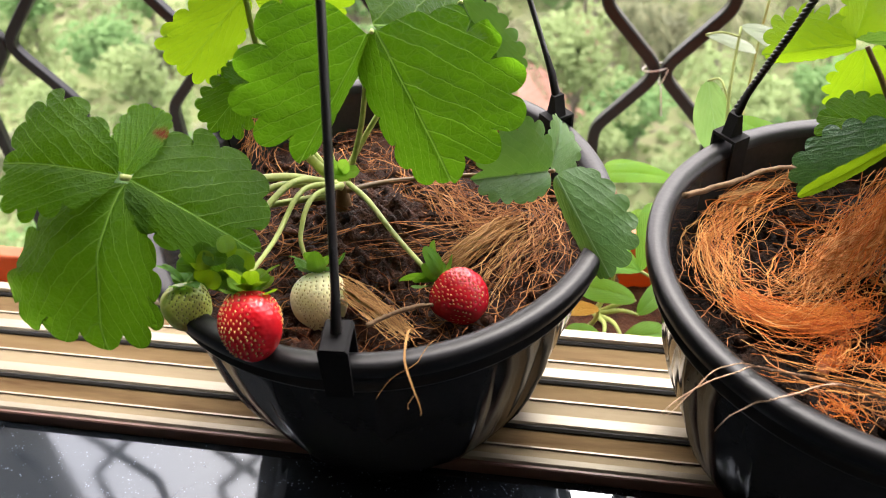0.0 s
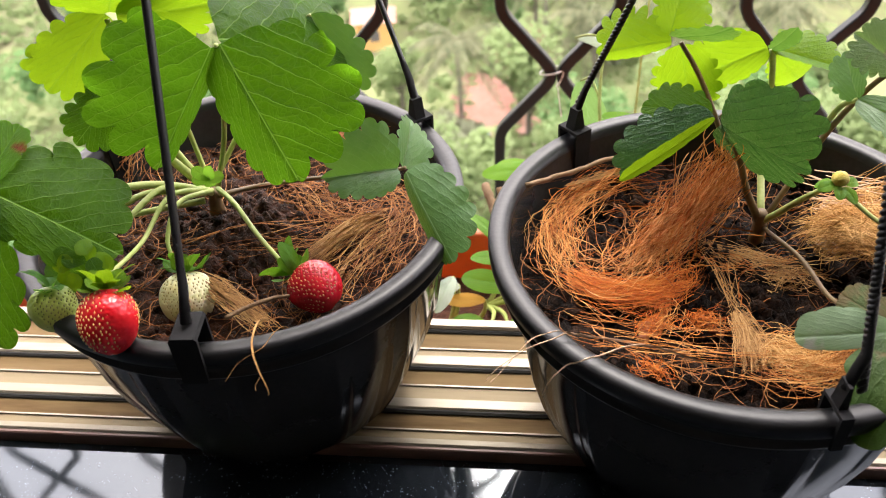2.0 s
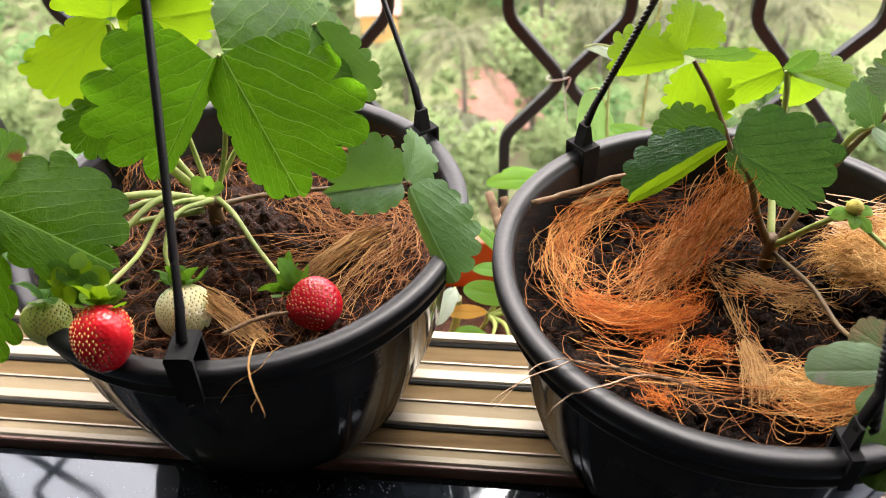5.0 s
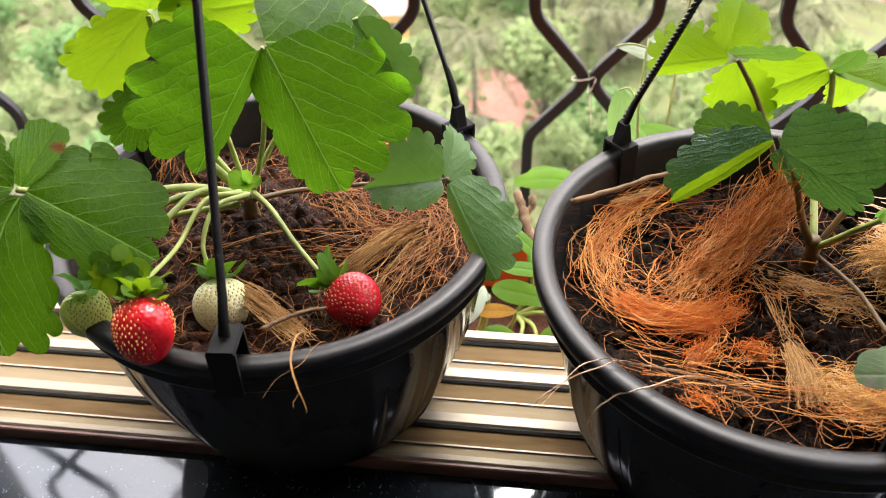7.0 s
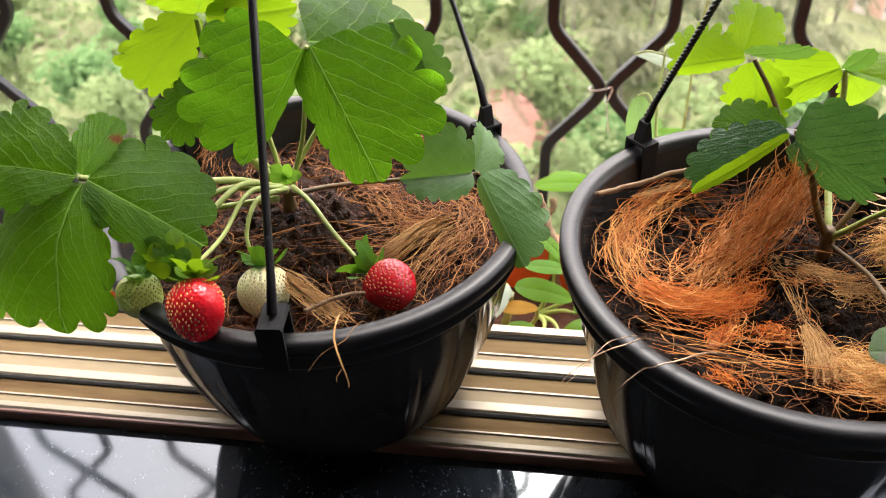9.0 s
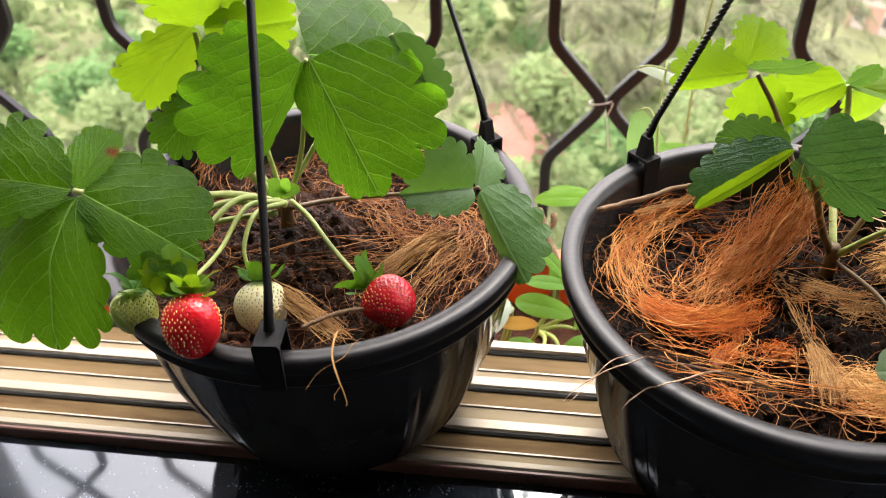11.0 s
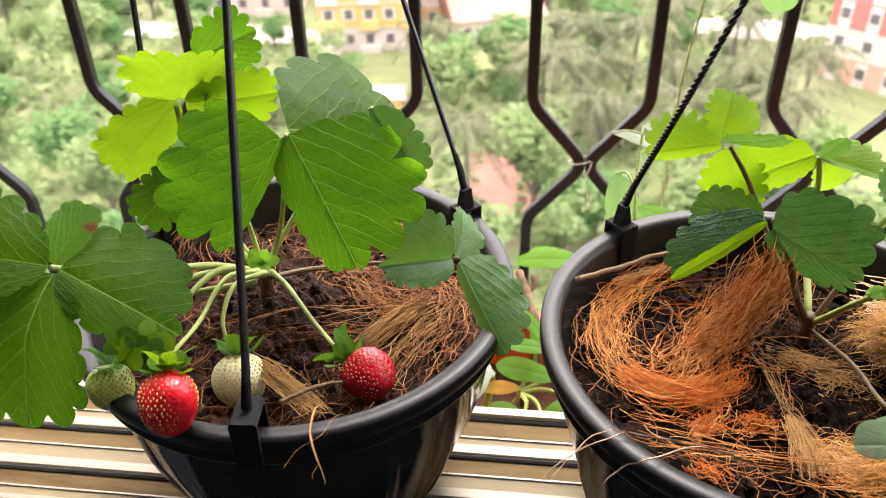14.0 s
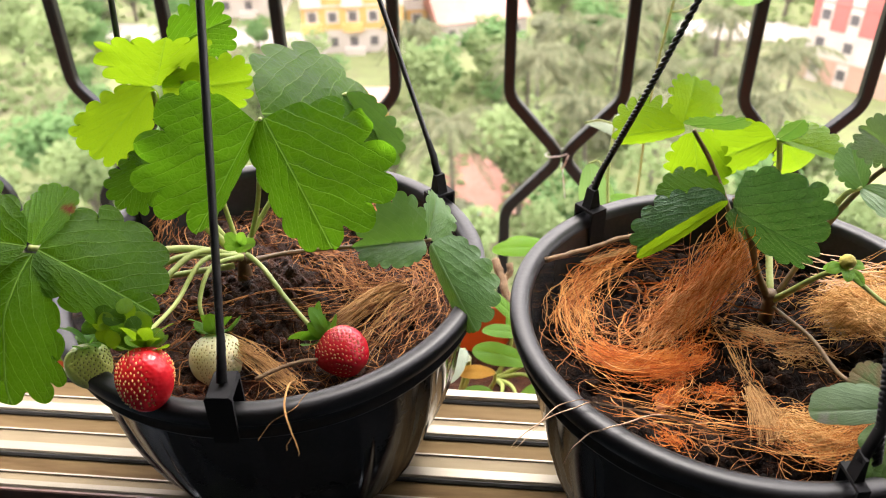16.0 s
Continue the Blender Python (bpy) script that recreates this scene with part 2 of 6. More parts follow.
LEAF = {
    "m": leaf_material("leaf_mature", (0.013, 0.046, 0.002), (0.036, 0.100, 0.003), (0.132, 0.325, 0.008), (0.19, 0.37, 0.05), 0.45, 0.40, ribbed=0.54, spec=0.09),
    "n": leaf_material("leaf_deep_green", (0.012, 0.041, 0.002), (0.033, 0.088, 0.003), (0.130, 0.310, 0.006), (0.18, 0.35, 0.05), 0.42, 0.40, ribbed=0.54, spec=0.09),
    "f": leaf_material("leaf_rust_spotted", (0.013, 0.060, 0.003), (0.042, 0.128, 0.006), (0.20, 0.43, 0.006), (0.20, 0.42, 0.05), 0.48, 0.42, ribbed=0.8, spec=0.14, stain=((-0.0490, -0.0596, 0.0751), 0.0042, (0.20, 0.035, 0.012))),
    "d": leaf_material("leaf_dark", (0.048, 0.120, 0.034), (0.088, 0.185, 0.058), (0.14, 0.30, 0.03), (0.16, 0.25, 0.11), 0.25, 0.40, ((0.20, 0.27, 0.18), 0.66), spec=0.4, relief=0.35, ribbed=0.28),
    "c": leaf_material("leaf_crinkled", (0.034, 0.110, 0.046), (0.070, 0.175, 0.078), (0.09, 0.23, 0.03), (0.05, 0.13, 0.055), 0.20, 0.34, spec=0.6, relief=1.4, ribbed=0.6),
    "y": leaf_material("leaf_young", (0.06, 0.15, 0.006), (0.10, 0.20, 0.010), (0.26, 0.43, 0.008), (0.15, 0.28, 0.02), 0.46, 0.42, relief=0.5, ribbed=0.7),
    "x": leaf_material("leaf_scorched", (0.07, 0.17, 0.008), (0.11, 0.23, 0.012), (0.29, 0.47, 0.010), (0.17, 0.31, 0.02), 0.46, 0.42, relief=0.4, ribbed=0.4, stain=((-0.0264, 0.0551, 0.0850), 0.007, (0.30, 0.13, 0.02))),
    "g": leaf_material("leaf_greyish", (0.085, 0.12, 0.08), (0.16, 0.205, 0.14), (0.18, 0.32, 0.06), (0.24, 0.30, 0.18), 0.30, 0.45, ((0.19, 0.15, 0.12), 0.62), relief=0.6, spec=0.35, ribbed=0.4),
    "p": leaf_material("leaf_pale", (0.24, 0.34, 0.22), (0.34, 0.45, 0.30), (0.16, 0.32, 0.08), (0.22, 0.32, 0.18), 0.3, 0.5, ((0.34, 0.36, 0.30), 0.62), relief=0.3, ribbed=0.2),
    "o": leaf_material("leaf_old", (0.024, 0.052, 0.012), (0.048, 0.088, 0.022), (0.10, 0.20, 0.014), (0.12, 0.18, 0.06), 0.22, 0.42, ((0.16, 0.11, 0.05), 0.62), relief=0.5, ribbed=0.3),
    "b": leaf_material("leaf_withered", (0.09, 0.075, 0.04), (0.15, 0.125, 0.075), (0.20, 0.19, 0.06), (0.26, 0.20, 0.11), 0.3, 0.6, ((0.09, 0.13, 0.05), 0.52), relief=0.5, ribbed=0.2),
    "s": leaf_material("leaf_seedling", (0.08, 0.22, 0.03), (0.13, 0.30, 0.045), (0.28, 0.54, 0.04), (0.22, 0.42, 0.09), 0.5, 0.45, relief=0.3, ribbed=0.3),
    "q": leaf_material("leaf_sepal", (0.035, 0.115, 0.010), (0.075, 0.18, 0.020), (0.20, 0.42, 0.02), (0.13, 0.27, 0.05), 0.32, 0.5, relief=0.3, ribbed=0.3),
    "v": leaf_material("leaf_vine", (0.17, 0.29, 0.11), (0.25, 0.38, 0.16), (0.30, 0.52, 0.14), (0.34, 0.50, 0.24), 0.42, 0.45, relief=0.4, ribbed=0.6),
    "w": leaf_material("leaf_variegated", (0.26, 0.31, 0.23), (0.38, 0.42, 0.34), (0.35, 0.45, 0.28), (0.3, 0.4, 0.2), 0.35, 0.5),
    "k": leaf_material("leaf_yellowed", (0.46, 0.24, 0.03), (0.58, 0.36, 0.07), (0.7, 0.42, 0.08), (0.5, 0.25, 0.05), 0.45, 0.5),
}
STALK = mottled("stalk_green", [(0.24, 0.31, 0.065), (0.40, 0.45, 0.14)], 90, 0.5, relief=0.2)
STALK_RED = mottled("stalk_brown", [(0.10, 0.06, 0.03), (0.20, 0.13, 0.05)], 90, 0.55, relief=0.2)
PLASTIC = mottled("black_plastic", [(0.026, 0.026, 0.0265), (0.038, 0.038, 0.0385)], 25, 0.11, fine=400, relief=0.04, distance=0.0004, spec=0.24)
RIM = mottled("matte_black_rim", [(0.007, 0.007, 0.0075), (0.014, 0.014, 0.015)], 30, 0.38, fine=300, relief=0.3, distance=0.0004, spec=0.30)
CLIP = mottled("dull_black_plastic", [(0.010, 0.010, 0.0105), (0.017, 0.017, 0.0175)], 25, 0.75, fine=400, relief=0.12, distance=0.0004, spec=0.12)
CORD = mottled("black_cord", [(0.008, 0.008, 0.009), (0.018, 0.018, 0.019)], 60, 0.42, fine=500, relief=0.2, distance=0.0003)
SOIL = mottled("wet_soil", [(0.005, 0.0027, 0.0018), (0.026, 0.0095, 0.0048), (0.090, 0.034, 0.017)], 120, 0.45, fine=700, relief=0.9, distance=0.002, island=0.3, spec=0.16)
SOIL_WET = mottled("wet_black_soil", [(0.0022, 0.0014, 0.0009), (0.0060, 0.0034, 0.0021), (0.036, 0.018, 0.010)], 120, 0.6, fine=700, relief=0.9, distance=0.002, island=0.35, spec=0.08)
COIR = {
    "bright": mottled("coir_bright_orange", [(0.386, 0.128, 0.026), (0.605, 0.235, 0.056), (0.722, 0.420, 0.160)], 60, 0.6, fine=900, relief=0.2, spec=0.15, island=0.30),
    "pale": mottled("coir_pale", [(0.46, 0.27, 0.15), (0.60, 0.40, 0.26), (0.72, 0.54, 0.38)], 60, 0.6, fine=900, relief=0.2, spec=0.15),
    "rust": mottled("coir_rust", [(0.302, 0.056, 0.006), (0.504, 0.126, 0.015), (0.622, 0.233, 0.047)], 60, 0.7, fine=900, relief=0.2, spec=0.15, island=0.30),
    "honey": mottled("coir_honey", [(0.30, 0.135, 0.034), (0.53, 0.285, 0.085), (0.72, 0.46, 0.19)], 60, 0.7, fine=900, relief=0.2, spec=0.15, island=0.34),
    "gold": mottled("coir_gold", [(0.302, 0.075, 0.011), (0.500, 0.160, 0.027), (0.620, 0.300, 0.080)], 60, 0.6, fine=900, relief=0.2, spec=0.15, island=0.34),
    "tan": mottled("coir_tan", [(0.16, 0.076, 0.025), (0.34, 0.180, 0.060), (0.52, 0.31, 0.12)], 60, 0.65, fine=900, relief=0.2, spec=0.15, island=0.30),
    "orange": mottled("coir_orange", [(0.252, 0.073, 0.013), (0.462, 0.177, 0.037), (0.638, 0.363, 0.126)], 60, 0.65, fine=900, relief=0.2, spec=0.15, island=0.30),
    "red": mottled("coir_red", [(0.143, 0.051, 0.018), (0.302, 0.121, 0.040), (0.454, 0.223, 0.084)], 60, 0.65, fine=900, relief=0.2, spec=0.15, island=0.34),
}
HUSK = mottled("husk_red", [(0.18, 0.05, 0.015), (0.33, 0.10, 0.03)], 150, 0.8, fine=900, relief=0.7)
TWIG = mottled("twig_bark", [(0.12, 0.07, 0.035), (0.26, 0.16, 0.08)], 140, 0.8, fine=900, relief=0.6)
BERRY = {
    "red": mottled("berry_red", [(0.56, 0.006, 0.016), (0.74, 0.020, 0.028)], 60, 0.24, relief=0.08, fine=500),
    "dark": mottled("berry_dark_red", [(0.30, 0.003, 0.012), (0.46, 0.008, 0.018)], 60, 0.24, relief=0.08, fine=500),
    "white": mottled("berry_unripe", [(0.84, 0.81, 0.40), (0.91, 0.88, 0.54)], 60, 0.32, relief=0.08, fine=500),
    "green": mottled("berry_green", [(0.38, 0.48, 0.09), (0.54, 0.60, 0.16)], 60, 0.36, relief=0.08, fine=500),
}
for ripe in BERRY.values():
    flesh = ripe.node_tree.nodes["Principled BSDF"]
    flesh.inputs["Subsurface Weight"].default_value = 0.35
    flesh.inputs["Subsurface Radius"].default_value = (0.004, 0.003, 0.0015)
    flesh.inputs["Subsurface Scale"].default_value = 1.0
SEED = {
    "red": mottled("seed_gold", [(0.74, 0.38, 0.10), (0.84, 0.56, 0.20)], 300, 0.3),
    "dark": mottled("seed_red", [(0.45, 0.12, 0.04), (0.60, 0.28, 0.08)], 300, 0.3),
    "white": mottled("seed_olive", [(0.35, 0.30, 0.08), (0.48, 0.42, 0.14)], 300, 0.35),
    "green": mottled("seed_green", [(0.14, 0.18, 0.03), (0.26, 0.28, 0.06)], 300, 0.4),
}
ALU = mottled("anodised_aluminium", [(0.33, 0.285, 0.21), (0.40, 0.355, 0.27)], 30, 0.45, fine=600, relief=0.08, metal=0.2, stretch=(0.05, 1, 1))
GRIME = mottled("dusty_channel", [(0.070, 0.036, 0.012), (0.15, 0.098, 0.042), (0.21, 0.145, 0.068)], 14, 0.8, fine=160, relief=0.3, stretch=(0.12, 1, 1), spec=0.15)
PALE = mottled("pale_anodised", [(0.23, 0.178, 0.10), (0.30, 0.24, 0.145)], 20, 0.7, fine=300, relief=0.1, stretch=(0.1, 1, 1), spec=0.2)
BROWN = mottled("brown_frame", [(0.16, 0.085, 0.065), (0.23, 0.13, 0.10)], 30, 0.45, fine=200, relief=0.1, stretch=(0.1, 1, 1))
# near-black for rubber seals, with the shade of the rail gap in the colour
SEAL_SHADOW = mottled("seal_shadow_line", [(0.012, 0.012, 0.011), (0.03, 0.028, 0.025)], 80, 0.8, relief=0.3)


def thin_plastic(nodes, links, p):
    a = noise_node(nodes, links, 25.0)
    b = noise_node(nodes, links, 200.0)
    c = ramp(nodes, links, a.outputs[0], [(0.35, (0.50, 0.12, 0.045)), (0.68, (0.62, 0.18, 0.065))]).outputs[0]
    links.new(c, p.inputs["Base Color"])
    bump(nodes, links, p, b.outputs[0], 0.1)
    t = nodes.new("ShaderNodeBsdfTranslucent")
    t.inputs[0].default_value = (0.70, 0.20, 0.06, 1)
    blend = nodes.new("ShaderNodeMixShader")
    blend.inputs[0].default_value = 0.28
    links.new(p.outputs[0], blend.inputs[1])
    links.new(t.outputs[0], blend.inputs[2])
    links.new(blend.outputs[0], nodes["Material Output"].inputs[0])


TERRA = material("terracotta_plastic", thin_plastic, 0.5)
IRON = mottled("painted_iron", [(0.0035, 0.0045, 0.0055), (0.008, 0.009, 0.010)], 40, 0.4, fine=300, relief=0.25, distance=0.0006, spec=0.25)
THREAD = mottled("white_thread", [(0.5, 0.48, 0.44), (0.65, 0.62, 0.58)], 200, 0.8)
WALL = mottled("wall_paint", [(0.20, 0.185, 0.165), (0.25, 0.232, 0.21)], 3, 0.8, fine=60, relief=0.15)
FLOOR = mottled("floor_tile", [(0.28, 0.26, 0.24), (0.34, 0.31, 0.28)], 2, 0.4, fine=30, relief=0.05)
CONCRETE = mottled("weathered_concrete", [(0.26, 0.25, 0.23), (0.38, 0.36, 0.33)], 6, 0.85, fine=60, relief=0.4, distance=0.003)


def granite(nodes, links, p):
    p.inputs["Specular Tint"].default_value = (0.84, 0.93, 1.0, 1)
    at = nodes.new("ShaderNodeTexCoord")
    v = nodes.new("ShaderNodeTexVoronoi")
    v.inputs["Scale"].default_value = 620.0
    links.new(at.outputs["Object"], v.inputs["Vector"])
    fleck = ramp(nodes, links, v.outputs["Distance"], [(0.14, (1, 1, 1)), (0.24, (0, 0, 0))]).outputs[0]
    cloud = noise_node(nodes, links, 160.0, 3.0)
    sparse = ramp(nodes, links, cloud.outputs[0], [(0.52, (0, 0, 0)), (0.62, (1, 1, 1))]).outputs[0]
    f = mix(nodes, links, 1.0, fleck, sparse, "MULTIPLY")
    links.new(mix(nodes, links, f, (0.018, 0.023, 0.030), (0.26, 0.31, 0.37)), p.inputs["Base Color"])
    smear = noise_node(nodes, links, 9.0, 5.0)
    links.new(ramp(nodes, links, smear.outputs[0], [(0.3, (0.03, 0.03, 0.03)), (0.75, (0.085, 0.085, 0.085))]).outputs[0], p.inputs["Roughness"])


GRANITE = material("black_granite", granite, 0.1, 0.0, 0.9)

# ---- sill, track, room ----
SX0, SX1 = -1.2, 1.2
solo("granite_sill", *box(SX0, SX1, -0.10, 0.2453, -0.02, 0.0102, 0.0004), GRANITE, "polished black granite sill with pale flecks", "window sill", "structure", smooth=False)
track = thing("window_track", (0, 0.247, 0), "anodised aluminium sliding window track with three dusty rails", "window track", kind="structure")


def extrude(profile):
    n = len(profile)
    verts = [(x, y, z) for x in (SX0, SX1) for y, z in profile]
    faces = [(i, (i + 1) % n, n + (i + 1) % n, n + i) for i in range(n)]
    return verts, faces + [tuple(range(n))[::-1], tuple(range(n, 2 * n))]


part("front_face", *extrude([(0.2455, -0.018), (0.2455, 0.0172), (0.2462, 0.0180), (0.2475, 0.0180), (0.2475, -0.018)]), BROWN, track, "brown painted front edge", smooth=False)
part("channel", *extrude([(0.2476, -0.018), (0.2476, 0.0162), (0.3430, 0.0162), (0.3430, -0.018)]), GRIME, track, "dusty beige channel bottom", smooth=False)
for y, top, back in ((0.2477, 0.0040, 0.0100), (0.2730, 0.0066, 0.0165), (0.3055, 0.0070, 0.0130)):
    part("rail", *extrude([(y, 0.0163), (y, 0.0180), (y + 0.0010, 0.0192), (y + top, 0.0196), (y + top, 0.0163)]), ALU, track, smooth=False)
    part("rail_step", *extrude([(y + top + 0.0001, 0.0163), (y + top + 0.0001, 0.0184), (y + back, 0.0180), (y + back, 0.0163)]), PALE, track, "pale beige ledge behind the rail", smooth=False)
    part("rail_edge", *extrude([(y + back + 0.0001, 0.0163), (y + back + 0.0001, 0.0190), (y + back + 0.0011, 0.0190), (y + back + 0.0011, 0.0163)]), ALU, track, smooth=False)
# dark strips before the rails: seal and painted shadow gap in one
for y in (0.2730, 0.3055, 0.3365):
    part("seal_shadow_line", *extrude([(y - 0.0022, 0.0163), (y - 0.0022, 0.0172), (y - 0.0010, 0.0182), (y - 0.0002, 0.0182), (y - 0.0002, 0.0163)]), SEAL_SHADOW, track, "dark brush seal", smooth=False)
part("back_lip", *extrude([(0.3365, 0.0163), (0.3365, 0.0190), (0.3375, 0.0205), (0.3430, 0.0205), (0.3430, 0.0163)]), ALU, track, smooth=False)
for i, (x0, x1, z0, z1) in enumerate(((-2.0, SX0, -0.9, 1.75), (SX1, 2.0, -0.9, 1.75), (SX0, SX1, -0.9, -0.0205), (SX0, SX1, 1.35, 1.75))):
    solo("wall_window_%d" % (i + 1), *box(x0, x1, 0.245, 0.343, z0, z1), WALL, "pale grey-brown painted wall round the window", "wall", "structure", smooth=False)
solo("wall_left", *box(-2.1, -2.0, -2.6, 0.343, -0.9, 1.75), WALL, "pale grey-brown painted side wall", "wall", "structure", smooth=False)
solo("wall_right", *box(2.0, 2.1, -2.6, 0.343, -0.9, 1.75), WALL, "pale grey-brown painted side wall", "wall", "structure", smooth=False)
solo("wall_back", *box(-2.1, 2.1, -2.7, -2.6, -0.9, 1.75), WALL, "pale grey-brown painted back wall", "wall", "structure", smooth=False)
solo("ceiling", *box(-2.1, 2.1, -2.7, 0.343, 1.75, 1.85), WALL, "plain painted ceiling", "ceiling", "structure", smooth=False)
solo("floor", *box(-2.1, 2.1, -2.7, 0.343, -1.0, -0.9), FLOOR, "plain tiled floor", "floor", "structure", smooth=False)
solo("wall_lower", *box(-6.0, 6.0, -8.0, 0.2448, -38.5, -1.002), WALL, "plain outer wall of the storeys below", "wall", "structure", smooth=False)
solo("ledge", *box(-1.3, 1.3, 0.344, 0.474, -0.24, -0.16, 0.004), CONCRETE, "weathered concrete ledge outside the window", "ledge", "structure", smooth=False)
solo("wall_fin", *box(-1.02, -0.90, 0.344, 0.80, -0.24, 1.9), WALL, "pale grey-brown side wall of the window box", "wall", "structure", smooth=False)

# ---- security grille ----
grille = thing("security_grille", (0.0, 0.71, -0.416), "black painted iron window grille of bent bars", "window grille")
GY, HALF, STEP = 0.724, 0.0565, 0.113


def bar_line(x, away):
    """An upright bar that bends to its neighbour at two heights."""
    pts = [(x, -0.40)]
    for z, s in ((-0.011, away), (0.78, -away)):
        pts += [(x, z - 0.066), (x + s * (HALF - 0.0057), z - 0.007), (x + s * (HALF - 0.0057), z + 0.007), (x, z + 0.066)]
    pts.append((x, 1.34))
    out = []
    for i, p in enumerate(pts):
        if 0 < i < len(pts) - 1:
            a, b = np.array(pts[i - 1]), np.array(pts[i + 1])
            q = np.array(p)
            ra, rb = min(0.012, np.linalg.norm(a - q) * 0.45), min(0.012, np.linalg.norm(b - q) * 0.45)
            s, e = q + (a - q) / np.linalg.norm(a - q) * ra, q + (b - q) / np.linalg.norm(b - q) * rb
            for t in (0, 0.25, 0.5, 0.75, 1):
                out.append(s * (1 - t) ** 2 + 2 * q * t * (1 - t) + e * t * t)
        else:
            out.append(np.array(p))
    return [(x, GY, z) for x, z in out]


def square_bar(line, half):
    line = np.asarray(line)
    tan = np.gradient(line, axis=0)
    tan /= np.linalg.norm(tan, axis=1)[:, None]
    side = np.cross(tan, (0, 1, 0))
    verts, b = [], 0.25 * half
    for p, s in zip(line, side):
        for u, v in ((-half + b, -half), (half - b, -half), (half, -half + b), (half, half - b), (half - b, half), (-half + b, half), (-half, half - b), (-half, -half + b)):
            verts.append(p + s * u + np.array((0, v, 0)))
    faces = []
    for i in range(len(line) - 1):
        for k in range(8):
            faces.append((i * 8 + k, i * 8 + (k + 1) % 8, (i + 1) * 8 + (k + 1) % 8, (i + 1) * 8 + k))
    return verts, faces + [tuple(range(8)), tuple((len(line) - 1) * 8 + k for k in range(8))[::-1]]


for i in range(-8, 10):
    x = 0.0865 + HALF - STEP + i * STEP
    part("bar", *square_bar(bar_line(x, 1 if i % 2 == 0 else -1), 0.0056), IRON, grille, smooth=False)
for z in (-0.408, 1.346):
    part("cross_rail", *box(-0.898, 1.1, GY - 0.008, GY + 0.008, z - 0.008, z + 0.008, 0.001), IRON, grille, smooth=False)
for x in (-0.85, -0.2, 0.45, 1.05):
    part("bracket", *box(x - 0.006, x + 0.006, 0.3435, GY - 0.0085, -0.414, -0.402, 0.001), IRON, grille, smooth=False)
tie = []
for k, (dx, dz) in enumerate(((-0.004, 0.004), (0.004, -0.003))):
    a = np.linspace(0, 2 * math.pi, 26)
    tie.append(tube([(0.0865 + dx + (0.0035 if k else 0.0125) * math.cos(t), GY + 0.0075 * math.sin(t), -0.011 + dz + (0.0105 if k else 0.003) * math.cos(t)) for t in a], 0.0008, 5))
tie.append(tube(glide([(0.088, 0.7155, -0.022), (0.090, 0.714, -0.036), (0.093, 0.715, -0.055)], 8), 0.0007, 5))
solo("thread_tie", *join(*tie), THREAD, "white thread wound round the crossing of two bars", "thread")

# ---- planter on the ledge ----
PY0, PY1 = 0.352, 0.462


def planter_box(x0, x1, top, label):
    ob = thing("planter_box", ((x0 + x1) / 2, 0.41, -0.16), label, "planter", "planters on the ledge")
    part("wall_panel", *box(x0, x1, PY1 - 0.003, PY1, -0.158, top - 0.006, 0.0005), TERRA, ob, smooth=False)
    part("wall_panel", *box(x0, x1, PY0, PY0 + 0.006, -0.158, top - 0.03, 0.001), TERRA, ob, smooth=False)
    for x in (x0, x1 - 0.006):
        part("wall_panel", *box(x, x + 0.006, PY0 + 0.0062, PY1 - 0.0062, -0.158, top - 0.006, 0.001), TERRA, ob, smooth=False)
    part("base_plate", *box(x0, x1, PY0, PY1, -0.16, -0.1585), TERRA, ob, smooth=False)
    part("rim", *box(x0 - 0.004, x1 + 0.004, PY1 - 0.008, PY1 + 0.006, top - 0.0058, top, 0.002), TERRA, ob, "thickened rim", smooth=False)
    return ob


planter_box(-0.150, 0.62, 0.0, "long terracotta-coloured plastic planter on the outer ledge")
planter_box(-0.70, -0.18, -0.064, "low terracotta-coloured plastic planter on the outer ledge")


def earth_patch(x0, x1, y0, y1, z, nx, ny, height, seed):
    verts, faces = [], []
    for i in range(nx + 1):
        for j in range(ny + 1):
            x, y = x0 + (x1 - x0) * i / nx, y0 + (y1 - y0) * j / ny
            verts.append((x, y, z + height * noise.noise((x * 40 + seed, y * 40, 0)) + height * 0.5 * noise.noise((x * 120, y * 120 + seed, 0))))
    for i in range(nx):
        for j in range(ny):
            a = i * (ny + 1) + j
            faces.append((a, a + ny + 1, a + ny + 2, a + 1))
    return verts, faces


for x0, x1, z in ((-0.150, 0.62, -0.045), (-0.70, -0.18, -0.095)):
    solo("planter_soil", *earth_patch(x0 + 0.007, x1 - 0.007, PY0 + 0.007, PY1 - 0.007, z, 120, 16, 0.006, 3), SOIL, "dark damp soil filling the planter", "soil", "stuff")


